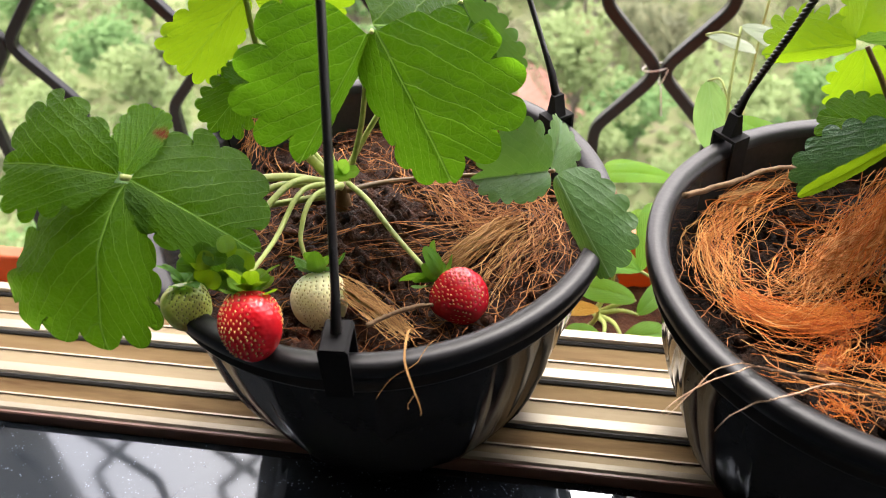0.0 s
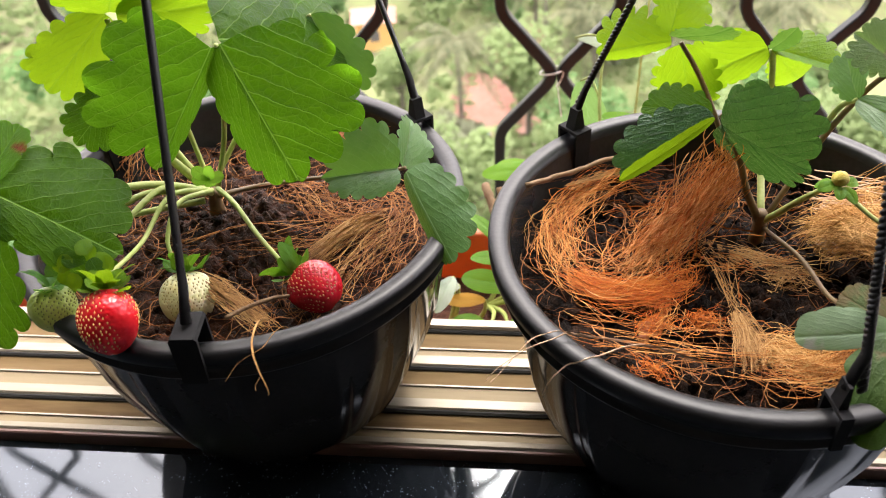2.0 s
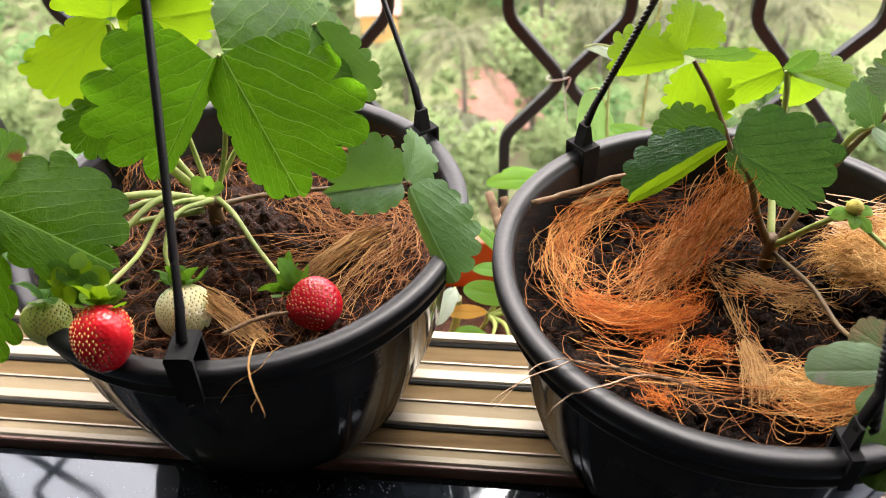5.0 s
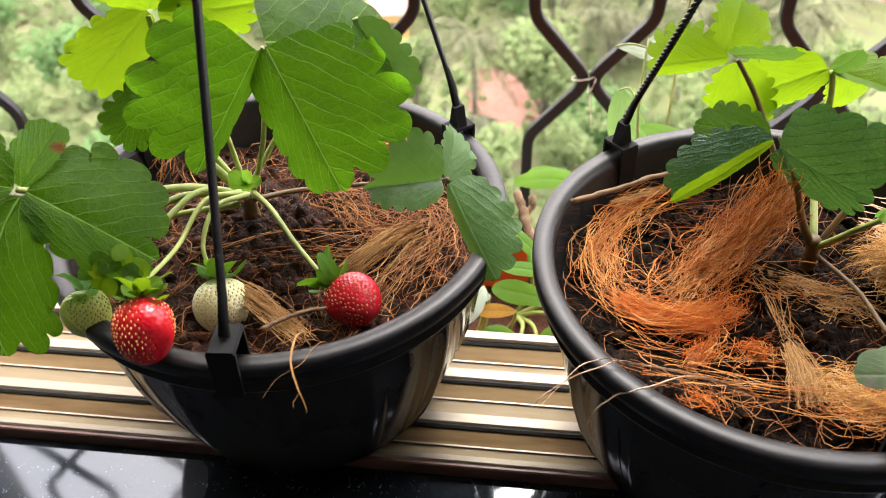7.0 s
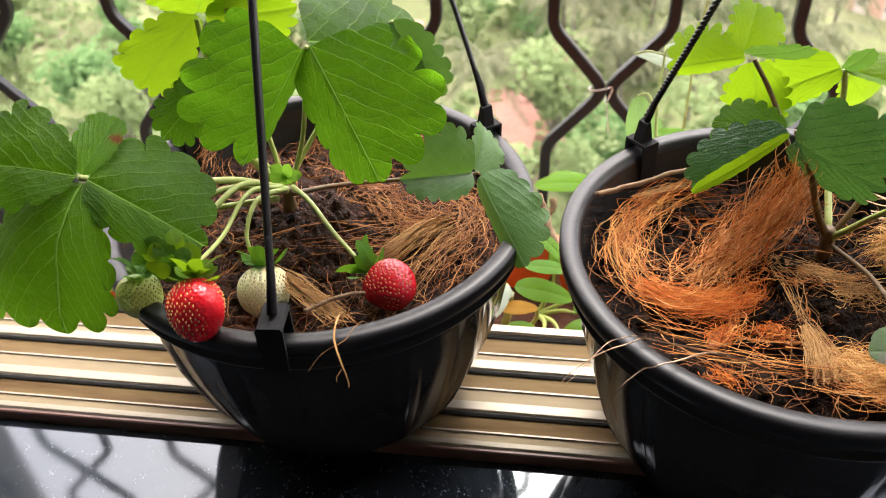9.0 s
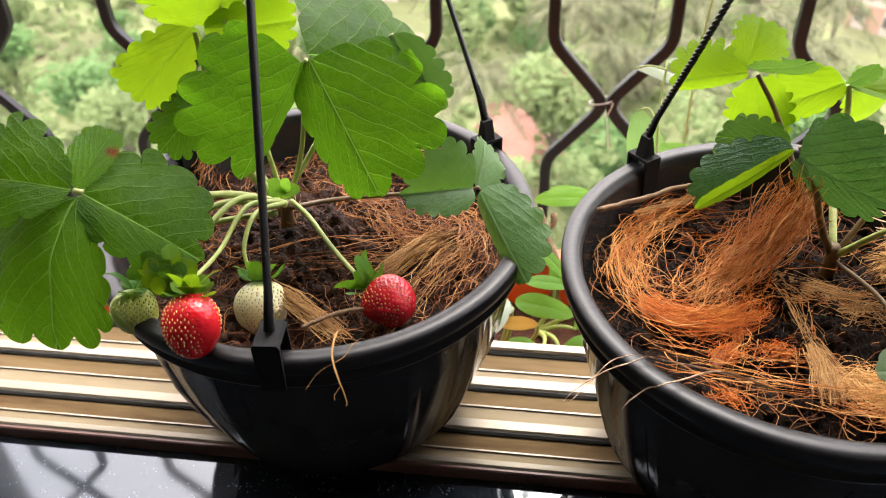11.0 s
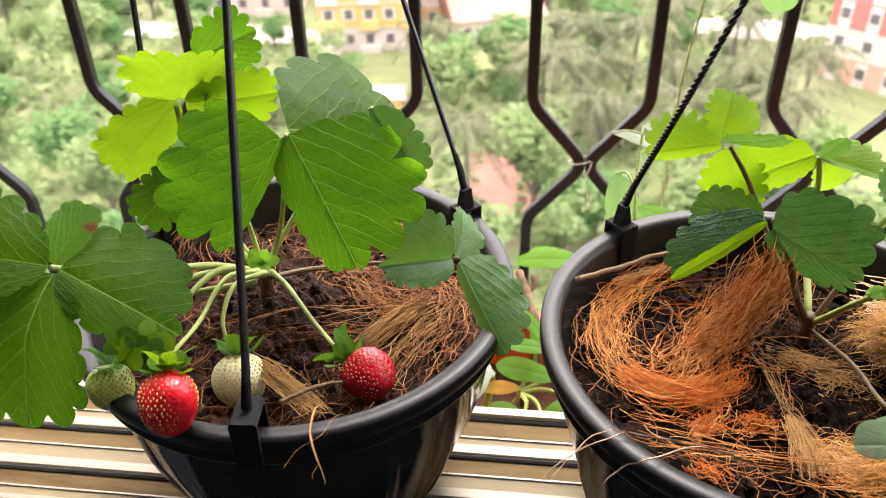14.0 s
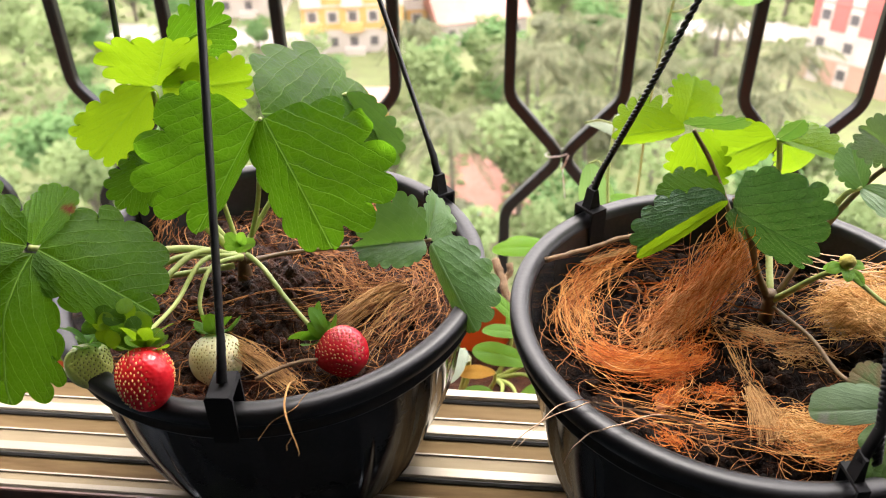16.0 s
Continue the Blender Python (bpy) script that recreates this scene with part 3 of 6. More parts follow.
# ---- leaves ----
def blade(base, tip, width, normal, fold=10.0, arch=0.05, teeth=8, depth=0.04, rings=18, sectors=240, belly=0.19, seed=0, point=0.0, bend=0.0, crinkle=0.012, curl=-18.0, power=None, cord=0.0, lip=(0.0, 0.0)):
    """A leaflet with a creased midrib, two halves of their own width, fold and curl, and a scalloped edge."""
    base, tip = np.array(base, float), np.array(tip, float)
    length = np.linalg.norm(tip - base)
    y = (tip - base) / length
    n = np.array(normal, float)
    n -= (n @ y) * y
    n /= np.linalg.norm(n)
    x = np.cross(y, n)
    half = np.array(width if isinstance(width, tuple) else (width / 2, width / 2))
    folds = np.radians(fold if isinstance(fold, tuple) else (fold, fold))
    curls = np.radians(curl if isinstance(curl, tuple) else (curl, curl))
    rnd = np.random.RandomState(seed)
    lobes = rnd.uniform(0.6, 1.3, 40)
    shift = rnd.uniform(-0.15, 0.15, 2)
    ph = rnd.uniform(0, 6.28, 4)
    edge, plain = [], []
    steps = sectors // 2
    for one in (1, 0):
        # one half's outline from the tip to the base, spaced evenly along the rim
        w, sign = half[one], 1 if one else -1
        p = power or (0.58 if w > 0.47 * length else 0.66 if w > 0.38 * length else 0.78) + 0.6 * point
        s = np.pi * (1 - np.linspace(0, 1, 1200) ** 1.6)
        ex = w * np.maximum(np.sin(s), 0) ** p * (1 - belly * np.cos(s)) * (1 + 0.025 * np.sin(5 * s + ph[3]))
        ey = length * (0.5 - 0.5 * np.cos(s))
        ey = ey - cord * length * (ex / w) * (1 - ey / length) ** 2
        run = np.concatenate(([0], np.cumsum(np.hypot(np.diff(ex), np.diff(ey)))))
        run /= run[-1]
        q = np.linspace(0, 1, steps + 1)
        ex, ey = np.interp(q, run, ex), np.interp(q, run, ey)
        bare = [(sign * max(0.0, float(a)), float(b)) for a, b in zip(ex, ey)]
        plain += bare[:-1] if one else bare[:0:-1]
        if teeth:
            tx, ty = np.gradient(ex), np.gradient(ey)
            tl = np.hypot(tx, ty) + 1e-12
            nx, ny = -ty / tl, tx / tl
            nx[0], ny[0] = 0.0, 1.0
            grow = np.clip((0.90 - q) / 0.25, 0, 1) * min(1.0, w / (0.5 * length)) ** 1.5
            t = q * teeth * 1.12 + shift[one] * np.minimum(1, q * 4)
            k = (t + 0.5).astype(int) + 20 * (1 - one)
            round_top = np.abs(np.cos(np.pi * t)) ** (0.40 + 0.25 * (lobes[k] - 0.6))
            size = depth * length * lobes[k] * grow
            keep = np.minimum(1, np.arange(steps + 1) / 3.0)
            ex, ey = ex + nx * (round_top - 0.74) * size * keep, ey + ny * (round_top - 0.74) * size
        half_edge = [(sign * max(0.0, float(a)), float(b)) for a, b in zip(ex, ey)]
        edge += half_edge[:-1] if one else half_edge[:0:-1]
    edge, plain, mid = np.array(edge), np.array(plain), np.array((0.0, 0.5 * length))
    flat = np.vstack([mid[None]] + [mid + (plain + (edge - plain) * (r / rings) ** 3 - mid) * (r / rings) ** 0.85 for r in range(1, rings + 1)])
    one = (flat[:, 0] > 0).astype(int)
    side = np.where(one == 1, 1.0, -1.0)
    w, f0, c = half[one], folds[one], curls[one] / half[one]
    d, v = np.abs(flat[:, 0]), flat[:, 1] / length
    u = d / w
    across, up = d * np.cos(f0 + c * d / 2), d * np.sin(f0 + c * d / 2)
    # an edge that rolls over towards the upper side
    past = np.maximum(0.0, u - 0.86) * w
    turn = np.array(lip)[one] * np.clip(1.35 - 1.9 * v, 0, 1) * past / (0.055 * w)
    across -= np.where(turn > 1e-6, past - past * np.sin(turn) / np.maximum(turn, 1e-6), 0.0)
    up += np.where(turn > 1e-6, past * (1 - np.cos(turn)) / np.maximum(turn, 1e-6), 0.0)
    up += arch * length * 4 * v * (1 - v) + 0.02 * length * np.sin(5 * v + ph[1]) * v
    full = half.sum()
    ridge = np.abs(np.sin(math.pi * 6 * (v - 0.75 * u - 0.125 * u * u))) ** 0.7
    up += crinkle * full * ridge * np.minimum(1, u * 5) * (1 - 0.5 * np.minimum(1, u) ** 3)
    up -= 0.012 * full * np.exp(-((u / 0.06) ** 2))
    up += full * np.array([0.014 * noise.noise((a * 90 + seed, b * 90, 0.5)) + 0.004 * noise.noise((a * 300, b * 300 + seed, 0.5)) for a, b in flat])
    up += 0.05 * w * u * u * np.sin(7 * v + ph[0] + 2 * one) + 0.025 * w * u**3 * np.sin(19 * v + ph[2] + 2 * one)
    verts = base + (side * across + bend * length * 4 * v * (1 - v))[:, None] * x + flat[:, 1:] * y + up[:, None] * n
    uvs = np.stack([0.5 + 0.5 * side * u, v], 1)
    faces = [(0, 1 + k, 1 + (k + 1) % sectors) for k in range(sectors)]
    for r in range(rings - 1):
        a, b = 1 + r * sectors, 1 + (r + 1) * sectors
        faces += [(a + k, b + k, b + (k + 1) % sectors, a + (k + 1) % sectors) for k in range(sectors)]
    return verts, faces, uvs


def leaflet(parent, base, tip, width, normal, fold, arch, kind, seed, teeth=7, depth=0.10, name="leaflet", **more):
    v, f, uv = blade(base, tip, width, normal, fold, arch, teeth, depth, seed=seed, **more)
    return part(name, v, f, LEAF[kind], parent, uvs=uv)



# ---- hanging pots ----
RIM_R, POT_H, REST = 0.1095, 0.127, 0.0204
PROFILE = [(0.0, 0.0), (0.0650, 0.0), (0.0695, 0.0016), (0.0745, 0.0085), (0.0810, 0.0225), (0.0872, 0.0400), (0.0932, 0.0620), (0.0970, 0.0840), (0.0990, 0.1040), (0.0996, 0.1085),
           (0.1030, 0.1082), (0.1058, 0.1088), (0.1061, 0.1102), (0.1046, 0.1112), (0.1044, 0.1170), (0.1078, 0.1180), (0.1093, 0.1196), (0.1096, 0.1225), (0.1095, 0.1254), (0.1087, 0.1267), (0.1060, 0.1272), (0.1025, 0.1270), (0.1005, 0.1258), (0.0995, 0.1225),
           (0.0985, 0.1150), (0.0965, 0.1000), (0.0890, 0.0700), (0.0, 0.0650)]


def fluted(a, k):
    """Shallow upright panels round the bowl, with thin ridges between them."""
    if 3 <= k <= 8:
        c = abs(math.cos(a * 7.0 + 0.4))
        depth = (0.35, 0.8, 1.0, 1.0, 0.8, 0.3)[k - 3]
        return depth * (0.0011 * (c > 0.985) - 0.0014 * min(1.0, max(0.0, (0.93 - c) / 0.10)))
    return 0.0


def hanging_pot(x, y, z, clips, hangers, twisted, label):
    pot = thing("hanging_pot", (x, y, z), label, "plant pot", "hanging pots")
    part("bowl", *lathe(PROFILE[:10], (x, y, z), 280, fluted), PLASTIC, pot)
    part("rim", *lathe(PROFILE[9:24], (x, y, z), 160), RIM, pot, "rolled matte rim")
    part("inner_wall", *lathe(PROFILE[23:], (x, y, z), 120), PLASTIC, pot)
    for (ang, size), line in zip(clips, hangers):
        c, s = math.cos(ang), math.sin(ang)
        out, side = np.array((c, s, 0)), np.array((-s, c, 0))
        foot = np.array((x, y, z + POT_H))

        def slab(r0, r1, z0, z1, w0, w1):
            """A tapered plate across the rim: radii, heights and half widths below and above."""
            pts = []
            for r, zz, w in ((r0, z0, w0 * size), (r1, z0, w0 * size), (r1, z1, w1 * size), (r0, z1, w1 * size)):
                pts += [foot + out * r - side * w + np.array((0, 0, zz)), foot + out * r + side * w + np.array((0, 0, zz))]
            return pts, [(0, 2, 4, 6), (1, 7, 5, 3), (0, 1, 3, 2), (2, 3, 5, 4), (4, 5, 7, 6), (6, 7, 1, 0)]

        if size > 1.2:
            shape = [slab(RIM_R + 0.0004, RIM_R + 0.0022, -0.014, 0.0100, 0.0040, 0.0044), slab(RIM_R - 0.0135, RIM_R - 0.0121, -0.028, 0.0100, 0.0044, 0.0042)]
            shape += [slab(RIM_R - 0.0135, RIM_R + 0.0022, 0.0101, 0.0117, 0.0044, 0.0036)]
        else:
            shape = [slab(RIM_R + 0.0004, RIM_R + 0.0018, -0.012, 0.0040, 0.0044, 0.0048), slab(RIM_R - 0.0125, RIM_R - 0.0111, -0.024, 0.0040, 0.0044, 0.0048)]
            shape += [slab(RIM_R - 0.0125, RIM_R + 0.0018, 0.0041, 0.0055, 0.0048, 0.0046), slab(RIM_R - 0.0085, RIM_R - 0.0025, 0.0056, 0.0165, 0.0036, 0.0013)]
        clip = part("clip", *join(*shape), CLIP, pot, smooth=False)
        line = glide(line, 90)
        neck = np.vstack([foot + out * (RIM_R - 0.0056) + np.array((0, 0, 0.0130)), line[5:14]])
        part("neck", *tube(neck, np.linspace(0.0030, 0.0017, 10), 8, 0.6), CLIP, pot)
        if twisted:
            t = np.linspace(0, 1, 420)
            fine = np.stack([np.interp(t, np.linspace(0, 1, 90), line[:, i]) for i in range(3)], 1)
            reach = np.linalg.norm(line[-1] - line[0])
            a = 2 * math.pi * t * reach / 0.0110
            strands = []
            for ph in (0, math.pi):
                strands.append(tube(fine + 0.00095 * np.stack([np.cos(a + ph), np.sin(a + ph), 0 * a], 1), 0.00115, 6))
            part("hanger", *join(*strands), CORD, pot, "twisted black plastic cord")
        else:
            part("hanger", *tube(line, 0.0019, 8, 0.75), CORD, pot, "smooth black plastic cord")
    return pot


P1 = (-0.084, 0.300, REST)
P2 = (0.148, 0.277, REST)
hanging_pot(*P1, [(-1.50, 1.3), (0.70, 1.1), (2.66, 1.1)], [
    [(-0.076, 0.1969, 0.16), (-0.0838, 0.2587, 0.28), (-0.1057, 0.4336, 0.62)],
    [(-0.003, 0.3679, 0.16), (-0.0523, 0.4206, 0.28), (-0.1918, 0.5699, 0.62)],
    [(-0.1740, 0.3440, 0.1600), (-0.1654, 0.3418, 0.2050), (-0.1489, 0.3369, 0.3700), (-0.1239, 0.3294, 0.6200)],
], False, "black plastic hanging pot with a rolled rim and smooth hanger cords")
hanging_pot(*P2, [(2.27, 1.1), (-1.40, 0.5), (0.33, 1.0)], [
    [(0.0805, 0.3615, 0.16), (0.1282, 0.3657, 0.28), (0.2563, 0.3817, 0.62)],
    [(0.171, 0.1741, 0.16), (0.1714, 0.2315, 0.28), (0.1725, 0.3941, 0.62)],
    [(0.2480, 0.3120, 0.1600), (0.2463, 0.3120, 0.2050), (0.2414, 0.3120, 0.3700), (0.2339, 0.3120, 0.6200)],
], True, "black plastic hanging pot with a rolled rim and twisted hanger cords")


def pot_soil(centre, z, seed, tilt):
    verts, faces, rings, spokes = [(centre[0], centre[1], z)], [], 64, 190
    for r in range(1, rings + 1):
        for k in range(spokes):
            a, q = 2 * math.pi * k / spokes, 0.0965 * r / rings
            x, y = centre[0] + q * math.cos(a), centre[1] + q * math.sin(a)
            h = 0.0055 * noise.noise((x * 45 + seed, y * 45, 0)) + 0.0055 * abs(noise.noise((x * 110, y * 110 + seed, 1))) + 0.0032 * noise.noise((x * 300 + seed, y * 300, 2)) + 0.0016 * noise.noise((x * 700, y * 700, 3)) - 0.001
            verts.append((x, y, z + h + tilt * math.exp(-((q / 0.03) ** 2))))
    for k in range(spokes):
        faces.append((0, 1 + k, 1 + (k + 1) % spokes))
    for r in range(rings - 1):
        a, b = 1 + r * spokes, 1 + (r + 1) * spokes
        faces += [(a + k, b + k, b + (k + 1) % spokes, a + (k + 1) % spokes) for k in range(spokes)]
    rnd = np.random.RandomState(seed)
    crumbs = [(verts, faces)]
    for _ in range(1100):
        a, q = rnd.uniform(0, 6.283), 0.093 * math.sqrt(rnd.uniform(0, 1))
        c = np.array((centre[0] + q * math.cos(a), centre[1] + q * math.sin(a), z + rnd.uniform(-0.001, 0.003) + tilt * math.exp(-((q / 0.03) ** 2))))
        s = 0.0006 + 0.0048 * rnd.uniform(0, 1) ** 3
        pts = c + s * rnd.uniform(0.6, 1.2, (6, 1)) * np.array([(1, 0, 0), (-1, 0, 0), (0, 1, 0), (0, -1, 0), (0, 0, 0.8), (0, 0, -0.8)])
        crumbs.append((pts, [(0, 2, 4), (2, 1, 4), (1, 3, 4), (3, 0, 4), (2, 0, 5), (1, 2, 5), (3, 1, 5), (0, 3, 5)]))
    return join(*crumbs)


solo("potting_soil", *pot_soil(P1, 0.1205, 11, 0.012), SOIL, "dark wet crumbly potting soil", "soil", "stuff")
solo("potting_soil", *pot_soil(P2, 0.1195, 23, 0.010), SOIL_WET, "black wet crumbly potting soil", "soil", "stuff")


# ---- coir fibres ----
def many_tubes(lines, radii):
    shapes = [tube(l, np.linspace(r, r * 0.55, len(l)), 3) for l, r in zip(lines, radii)]
    return join(*shapes)


def bundle(guide, count, spread, seed, radius=0.00022, curl=0.0016, span=(0.35, 1.0), flare=0.0, points=14, flat=0.55):
    """Strands that run along a guide line, loosely together."""
    rnd = np.random.RandomState(seed)
    g = glide(guide, 60)
    lines, radii = [], []
    for _ in range(count):
        part_of = rnd.uniform(*span)
        start = rnd.uniform(0, 1 - part_of)
        t = np.linspace(start, start + part_of, points)
        line = np.stack([np.interp(t, np.linspace(0, 1, 60), g[:, i]) for i in range(3)], 1)
        off = rnd.normal(0, 1, 3) * spread * np.array((1, 1, flat))
        off[2] = abs(off[2])
        grow = 1 + flare * (t - 0.5) * 2
        line = line + off * grow[:, None]
        ph, fr = rnd.uniform(0, 6.28, (3, 2)), rnd.uniform(1.0, 4.5, (3, 2))
        for i in range(3):
            line[:, i] += curl * rnd.uniform(0.3, 1.4) * (np.sin(fr[i, 0] * 3 * t + ph[i, 0]) + 0.2 * np.sin(fr[i, 1] * 9 * t + ph[i, 1])) * (0.6 if i == 2 else 1)
        lines.append(line)
        radii.append(radius * rnd.uniform(0.6, 1.6))
    return lines, radii


def scatter(centre, z, count, seed, radius=0.00026, reach=0.090):
    rnd = np.random.RandomState(seed)
    lines, radii = [], []
    for _ in range(count):
        a, q = rnd.uniform(0, 6.283), reach * math.sqrt(rnd.uniform(0, 1))
        p = np.array((centre[0] + q * math.cos(a), centre[1] + q * math.sin(a), z + rnd.uniform(0.001, 0.006)))
        d, n, turn = rnd.uniform(0, 6.283), 12, rnd.normal(0, 0.22)
        step = rnd.uniform(0.0016, 0.0055)
        line = [p]
        for k in range(n):
            d += turn + rnd.normal(0, 0.25)
            p = p + np.array((step * math.cos(d), step * math.sin(d), rnd.normal(0, 0.0011)))
            p[2] = max(p[2], z - 0.001)
            r = math.hypot(p[0] - centre[0], p[1] - centre[1])
            if r > 0.0945:
                p[:2] = np.array(centre[:2]) + (p[:2] - np.array(centre[:2])) * 0.0945 / r
                d += 1.6
            line.append(p)
        lines.append(np.array(line))
        radii.append(radius * rnd.uniform(0.6, 1.7))
    return lines, radii


def coir(name, sets, kind, label):
    lines, radii = [], []
    for l, r in sets:
        lines += l
        radii += r
    return solo(name, *many_tubes(lines, radii), COIR[kind], label, "coir fibre", "stuff", smooth=False)


coir("coir_fibres", [scatter(P1, 0.1215, 210, 5, 0.00022), scatter(P1, 0.1235, 110, 6, 0.00025)], "red", "loose reddish coconut fibres strewn on the soil")
coir("coir_fibres", [
    bundle([(-0.075, 0.337, 0.124), (-0.055, 0.320, 0.128), (-0.037, 0.308, 0.127), (-0.020, 0.322, 0.126)], 60, 0.006, 31, curl=0.006),
    bundle([(-0.118, 0.272, 0.123), (-0.090, 0.284, 0.125), (-0.050, 0.288, 0.127), (-0.025, 0.296, 0.126)], 32, 0.007, 32, curl=0.004),
    bundle([(-0.020, 0.335, 0.125), (-0.005, 0.310, 0.128), (-0.010, 0.280, 0.129), (-0.022, 0.255, 0.130)], 50, 0.007, 33, curl=0.006),
    bundle([(-0.166, 0.338, 0.126), (-0.162, 0.352, 0.140), (-0.160, 0.357, 0.150)], 30, 0.003, 34, curl=0.003),
    bundle([(-0.070, 0.372, 0.126), (-0.045, 0.374, 0.132), (-0.020, 0.362, 0.134)], 60, 0.005, 35, curl=0.004),
], "red", "tangled nest of reddish coconut fibres on the soil")
coir("coir_bundle", [
    bundle([(-0.018, 0.310, 0.127), (-0.032, 0.288, 0.133), (-0.050, 0.266, 0.128)], 120, 0.0034, 41, curl=0.0014, span=(0.5, 1.0), flare=0.25),
    bundle([(-0.008, 0.300, 0.127), (-0.022, 0.274, 0.130), (-0.030, 0.246, 0.130)], 30, 0.0045, 42, curl=0.0016, span=(0.5, 1.0)),
], "tan", "straw-coloured bundle of combed coconut fibres")
coir("coir_bundle", [bundle([(-0.098, 0.256, 0.128), (-0.078, 0.239, 0.133), (-0.056, 0.221, 0.133)], 90, 0.0028, 43, curl=0.0012, span=(0.6, 1.0))], "tan", "small brown bundle of coconut fibres by the rim")
coir("coir_strand", [
    bundle([(-0.056, 0.224, 0.136), (-0.052, 0.208, 0.1492), (-0.0505, 0.1955, 0.1512), (-0.0485, 0.1880, 0.1500), (-0.0465, 0.1835, 0.1455), (-0.0445, 0.1815, 0.1400), (-0.0435, 0.1812, 0.1360)], 1, 0.0001, 44, 0.00080, 0.0009, (0.95, 1.0), points=40),
    bundle([(-0.0465, 0.1835, 0.1450), (-0.0480, 0.1820, 0.1425), (-0.0485, 0.1812, 0.1400)], 1, 0.0001, 46, 0.00036, 0.0004, (0.95, 1.0)),
    bundle([(-0.043, 0.216, 0.136), (-0.0425, 0.206, 0.1492), (-0.0470, 0.1945, 0.1510), (-0.0545, 0.1860, 0.1485), (-0.0600, 0.1815, 0.1445)], 1, 0.0001, 45, 0.00034, 0.0010, (0.98, 1.0), points=30),
], "tan", "stray brown coconut fibres hanging over the rim")
coir("coir_fibres", [scatter(P2, 0.1205, 180, 7, 0.0002), scatter(P2, 0.1225, 70, 8, 0.00024)], "red", "loose reddish coconut fibres strewn on the soil")
coir("coir_swirl", [
    bundle([(0.120, 0.345, 0.126), (0.093, 0.336, 0.129), (0.075, 0.313, 0.129), (0.070, 0.289, 0.128), (0.075, 0.268, 0.127), (0.090, 0.257, 0.127), (0.108, 0.256, 0.128), (0.129, 0.268, 0.127)], 46, 0.0054, 51, radius=0.00015, curl=0.0058, span=(0.2, 0.75), points=22),
    bundle([(0.150, 0.304, 0.175), (0.152, 0.312, 0.150), (0.140, 0.318, 0.130), (0.112, 0.316, 0.127)], 24, 0.006, 53, radius=0.00016, curl=0.006),
], "orange", "thick curl of bright orange coconut fibres")
coir("coir_swirl", [
    bundle([(0.128, 0.347, 0.128), (0.098, 0.338, 0.131), (0.078, 0.315, 0.131), (0.072, 0.289, 0.130), (0.080, 0.266, 0.129)], 40, 0.0048, 58, radius=0.00016, curl=0.0056, span=(0.3, 0.9), points=22),
    bundle([(0.150, 0.300, 0.172), (0.136, 0.300, 0.150), (0.122, 0.296, 0.136), (0.104, 0.300, 0.130)], 26, 0.006, 59, curl=0.006, points=20),
    scatter((0.130, 0.285), 0.125, 26, 60, 0.00032, 0.055),
], "gold", "loose golden coconut fibres on the curl")
coir("coir_swirl", [
    bundle([(0.072, 0.216, 0.142), (0.095, 0.217, 0.136), (0.126, 0.217, 0.130), (0.157, 0.220, 0.128), (0.186, 0.228, 0.130)], 26, 0.0066, 54, radius=0.00015, curl=0.0030, span=(0.3, 0.9), points=18),
    bundle([(0.150, 0.215, 0.127), (0.170, 0.208, 0.130), (0.192, 0.212, 0.134), (0.205, 0.225, 0.130)], 130, 0.0050, 55, radius=0.00014, curl=0.0040),
    bundle([(0.139, 0.285, 0.124), (0.159, 0.275, 0.127), (0.188, 0.281, 0.126)], 28, 0.006, 56, curl=0.004),
    bundle([(0.120, 0.262, 0.124), (0.116, 0.245, 0.125), (0.108, 0.232, 0.126)], 26, 0.004, 57, curl=0.002),
], "orange", "matted orange-brown coconut fibres along the rim")
coir("coir_swirl", [
    bundle([(0.082, 0.262, 0.126), (0.100, 0.253, 0.128), (0.120, 0.258, 0.128), (0.134, 0.272, 0.127)], 260, 0.0042, 67, radius=0.00014, curl=0.0036, span=(0.2, 0.6)),
    bundle([(0.140, 0.300, 0.160), (0.128, 0.290, 0.140), (0.120, 0.278, 0.130), (0.128, 0.268, 0.126)], 24, 0.006, 68, curl=0.004, span=(0.3, 0.8)),
], "rust", "dense rust-red mat of coconut fibres in the curl")
coir("coir_fall", [
    bundle([(0.146, 0.303, 0.182), (0.138, 0.298, 0.165), (0.128, 0.293, 0.142), (0.117, 0.283, 0.133), (0.106, 0.271, 0.129), (0.090, 0.260, 0.128)], 110, 0.0062, 52, radius=0.00015, curl=0.0062, span=(0.25, 0.75), points=22),
], "bright", "bright orange coconut fibres falling from the crown")
coir("coir_mat", [
    bundle([(0.100, 0.342, 0.126), (0.080, 0.322, 0.127), (0.071, 0.295, 0.127), (0.076, 0.268, 0.126)], 170, 0.0042, 115, radius=0.00014, curl=0.0042, span=(0.10, 0.32)),
], "orange", "felted orange coconut fibre under the curl")
coir("coir_mat", [
    bundle([(0.152, 0.303, 0.170), (0.142, 0.298, 0.152), (0.130, 0.292, 0.138), (0.115, 0.280, 0.131), (0.102, 0.266, 0.128)], 480, 0.0050, 116, radius=0.00014, curl=0.0044, span=(0.10, 0.34)),
], "bright", "felted bright orange coconut fibre below the crown")
coir("coir_mat", [bundle([(0.076, 0.268, 0.127), (0.088, 0.257, 0.128), (0.108, 0.255, 0.128), (0.130, 0.266, 0.127)], 620, 0.0036, 117, radius=0.00013, curl=0.0020, span=(0.08, 0.28))], "rust", "deep rust felt of coconut fibre at the foot of the curl")
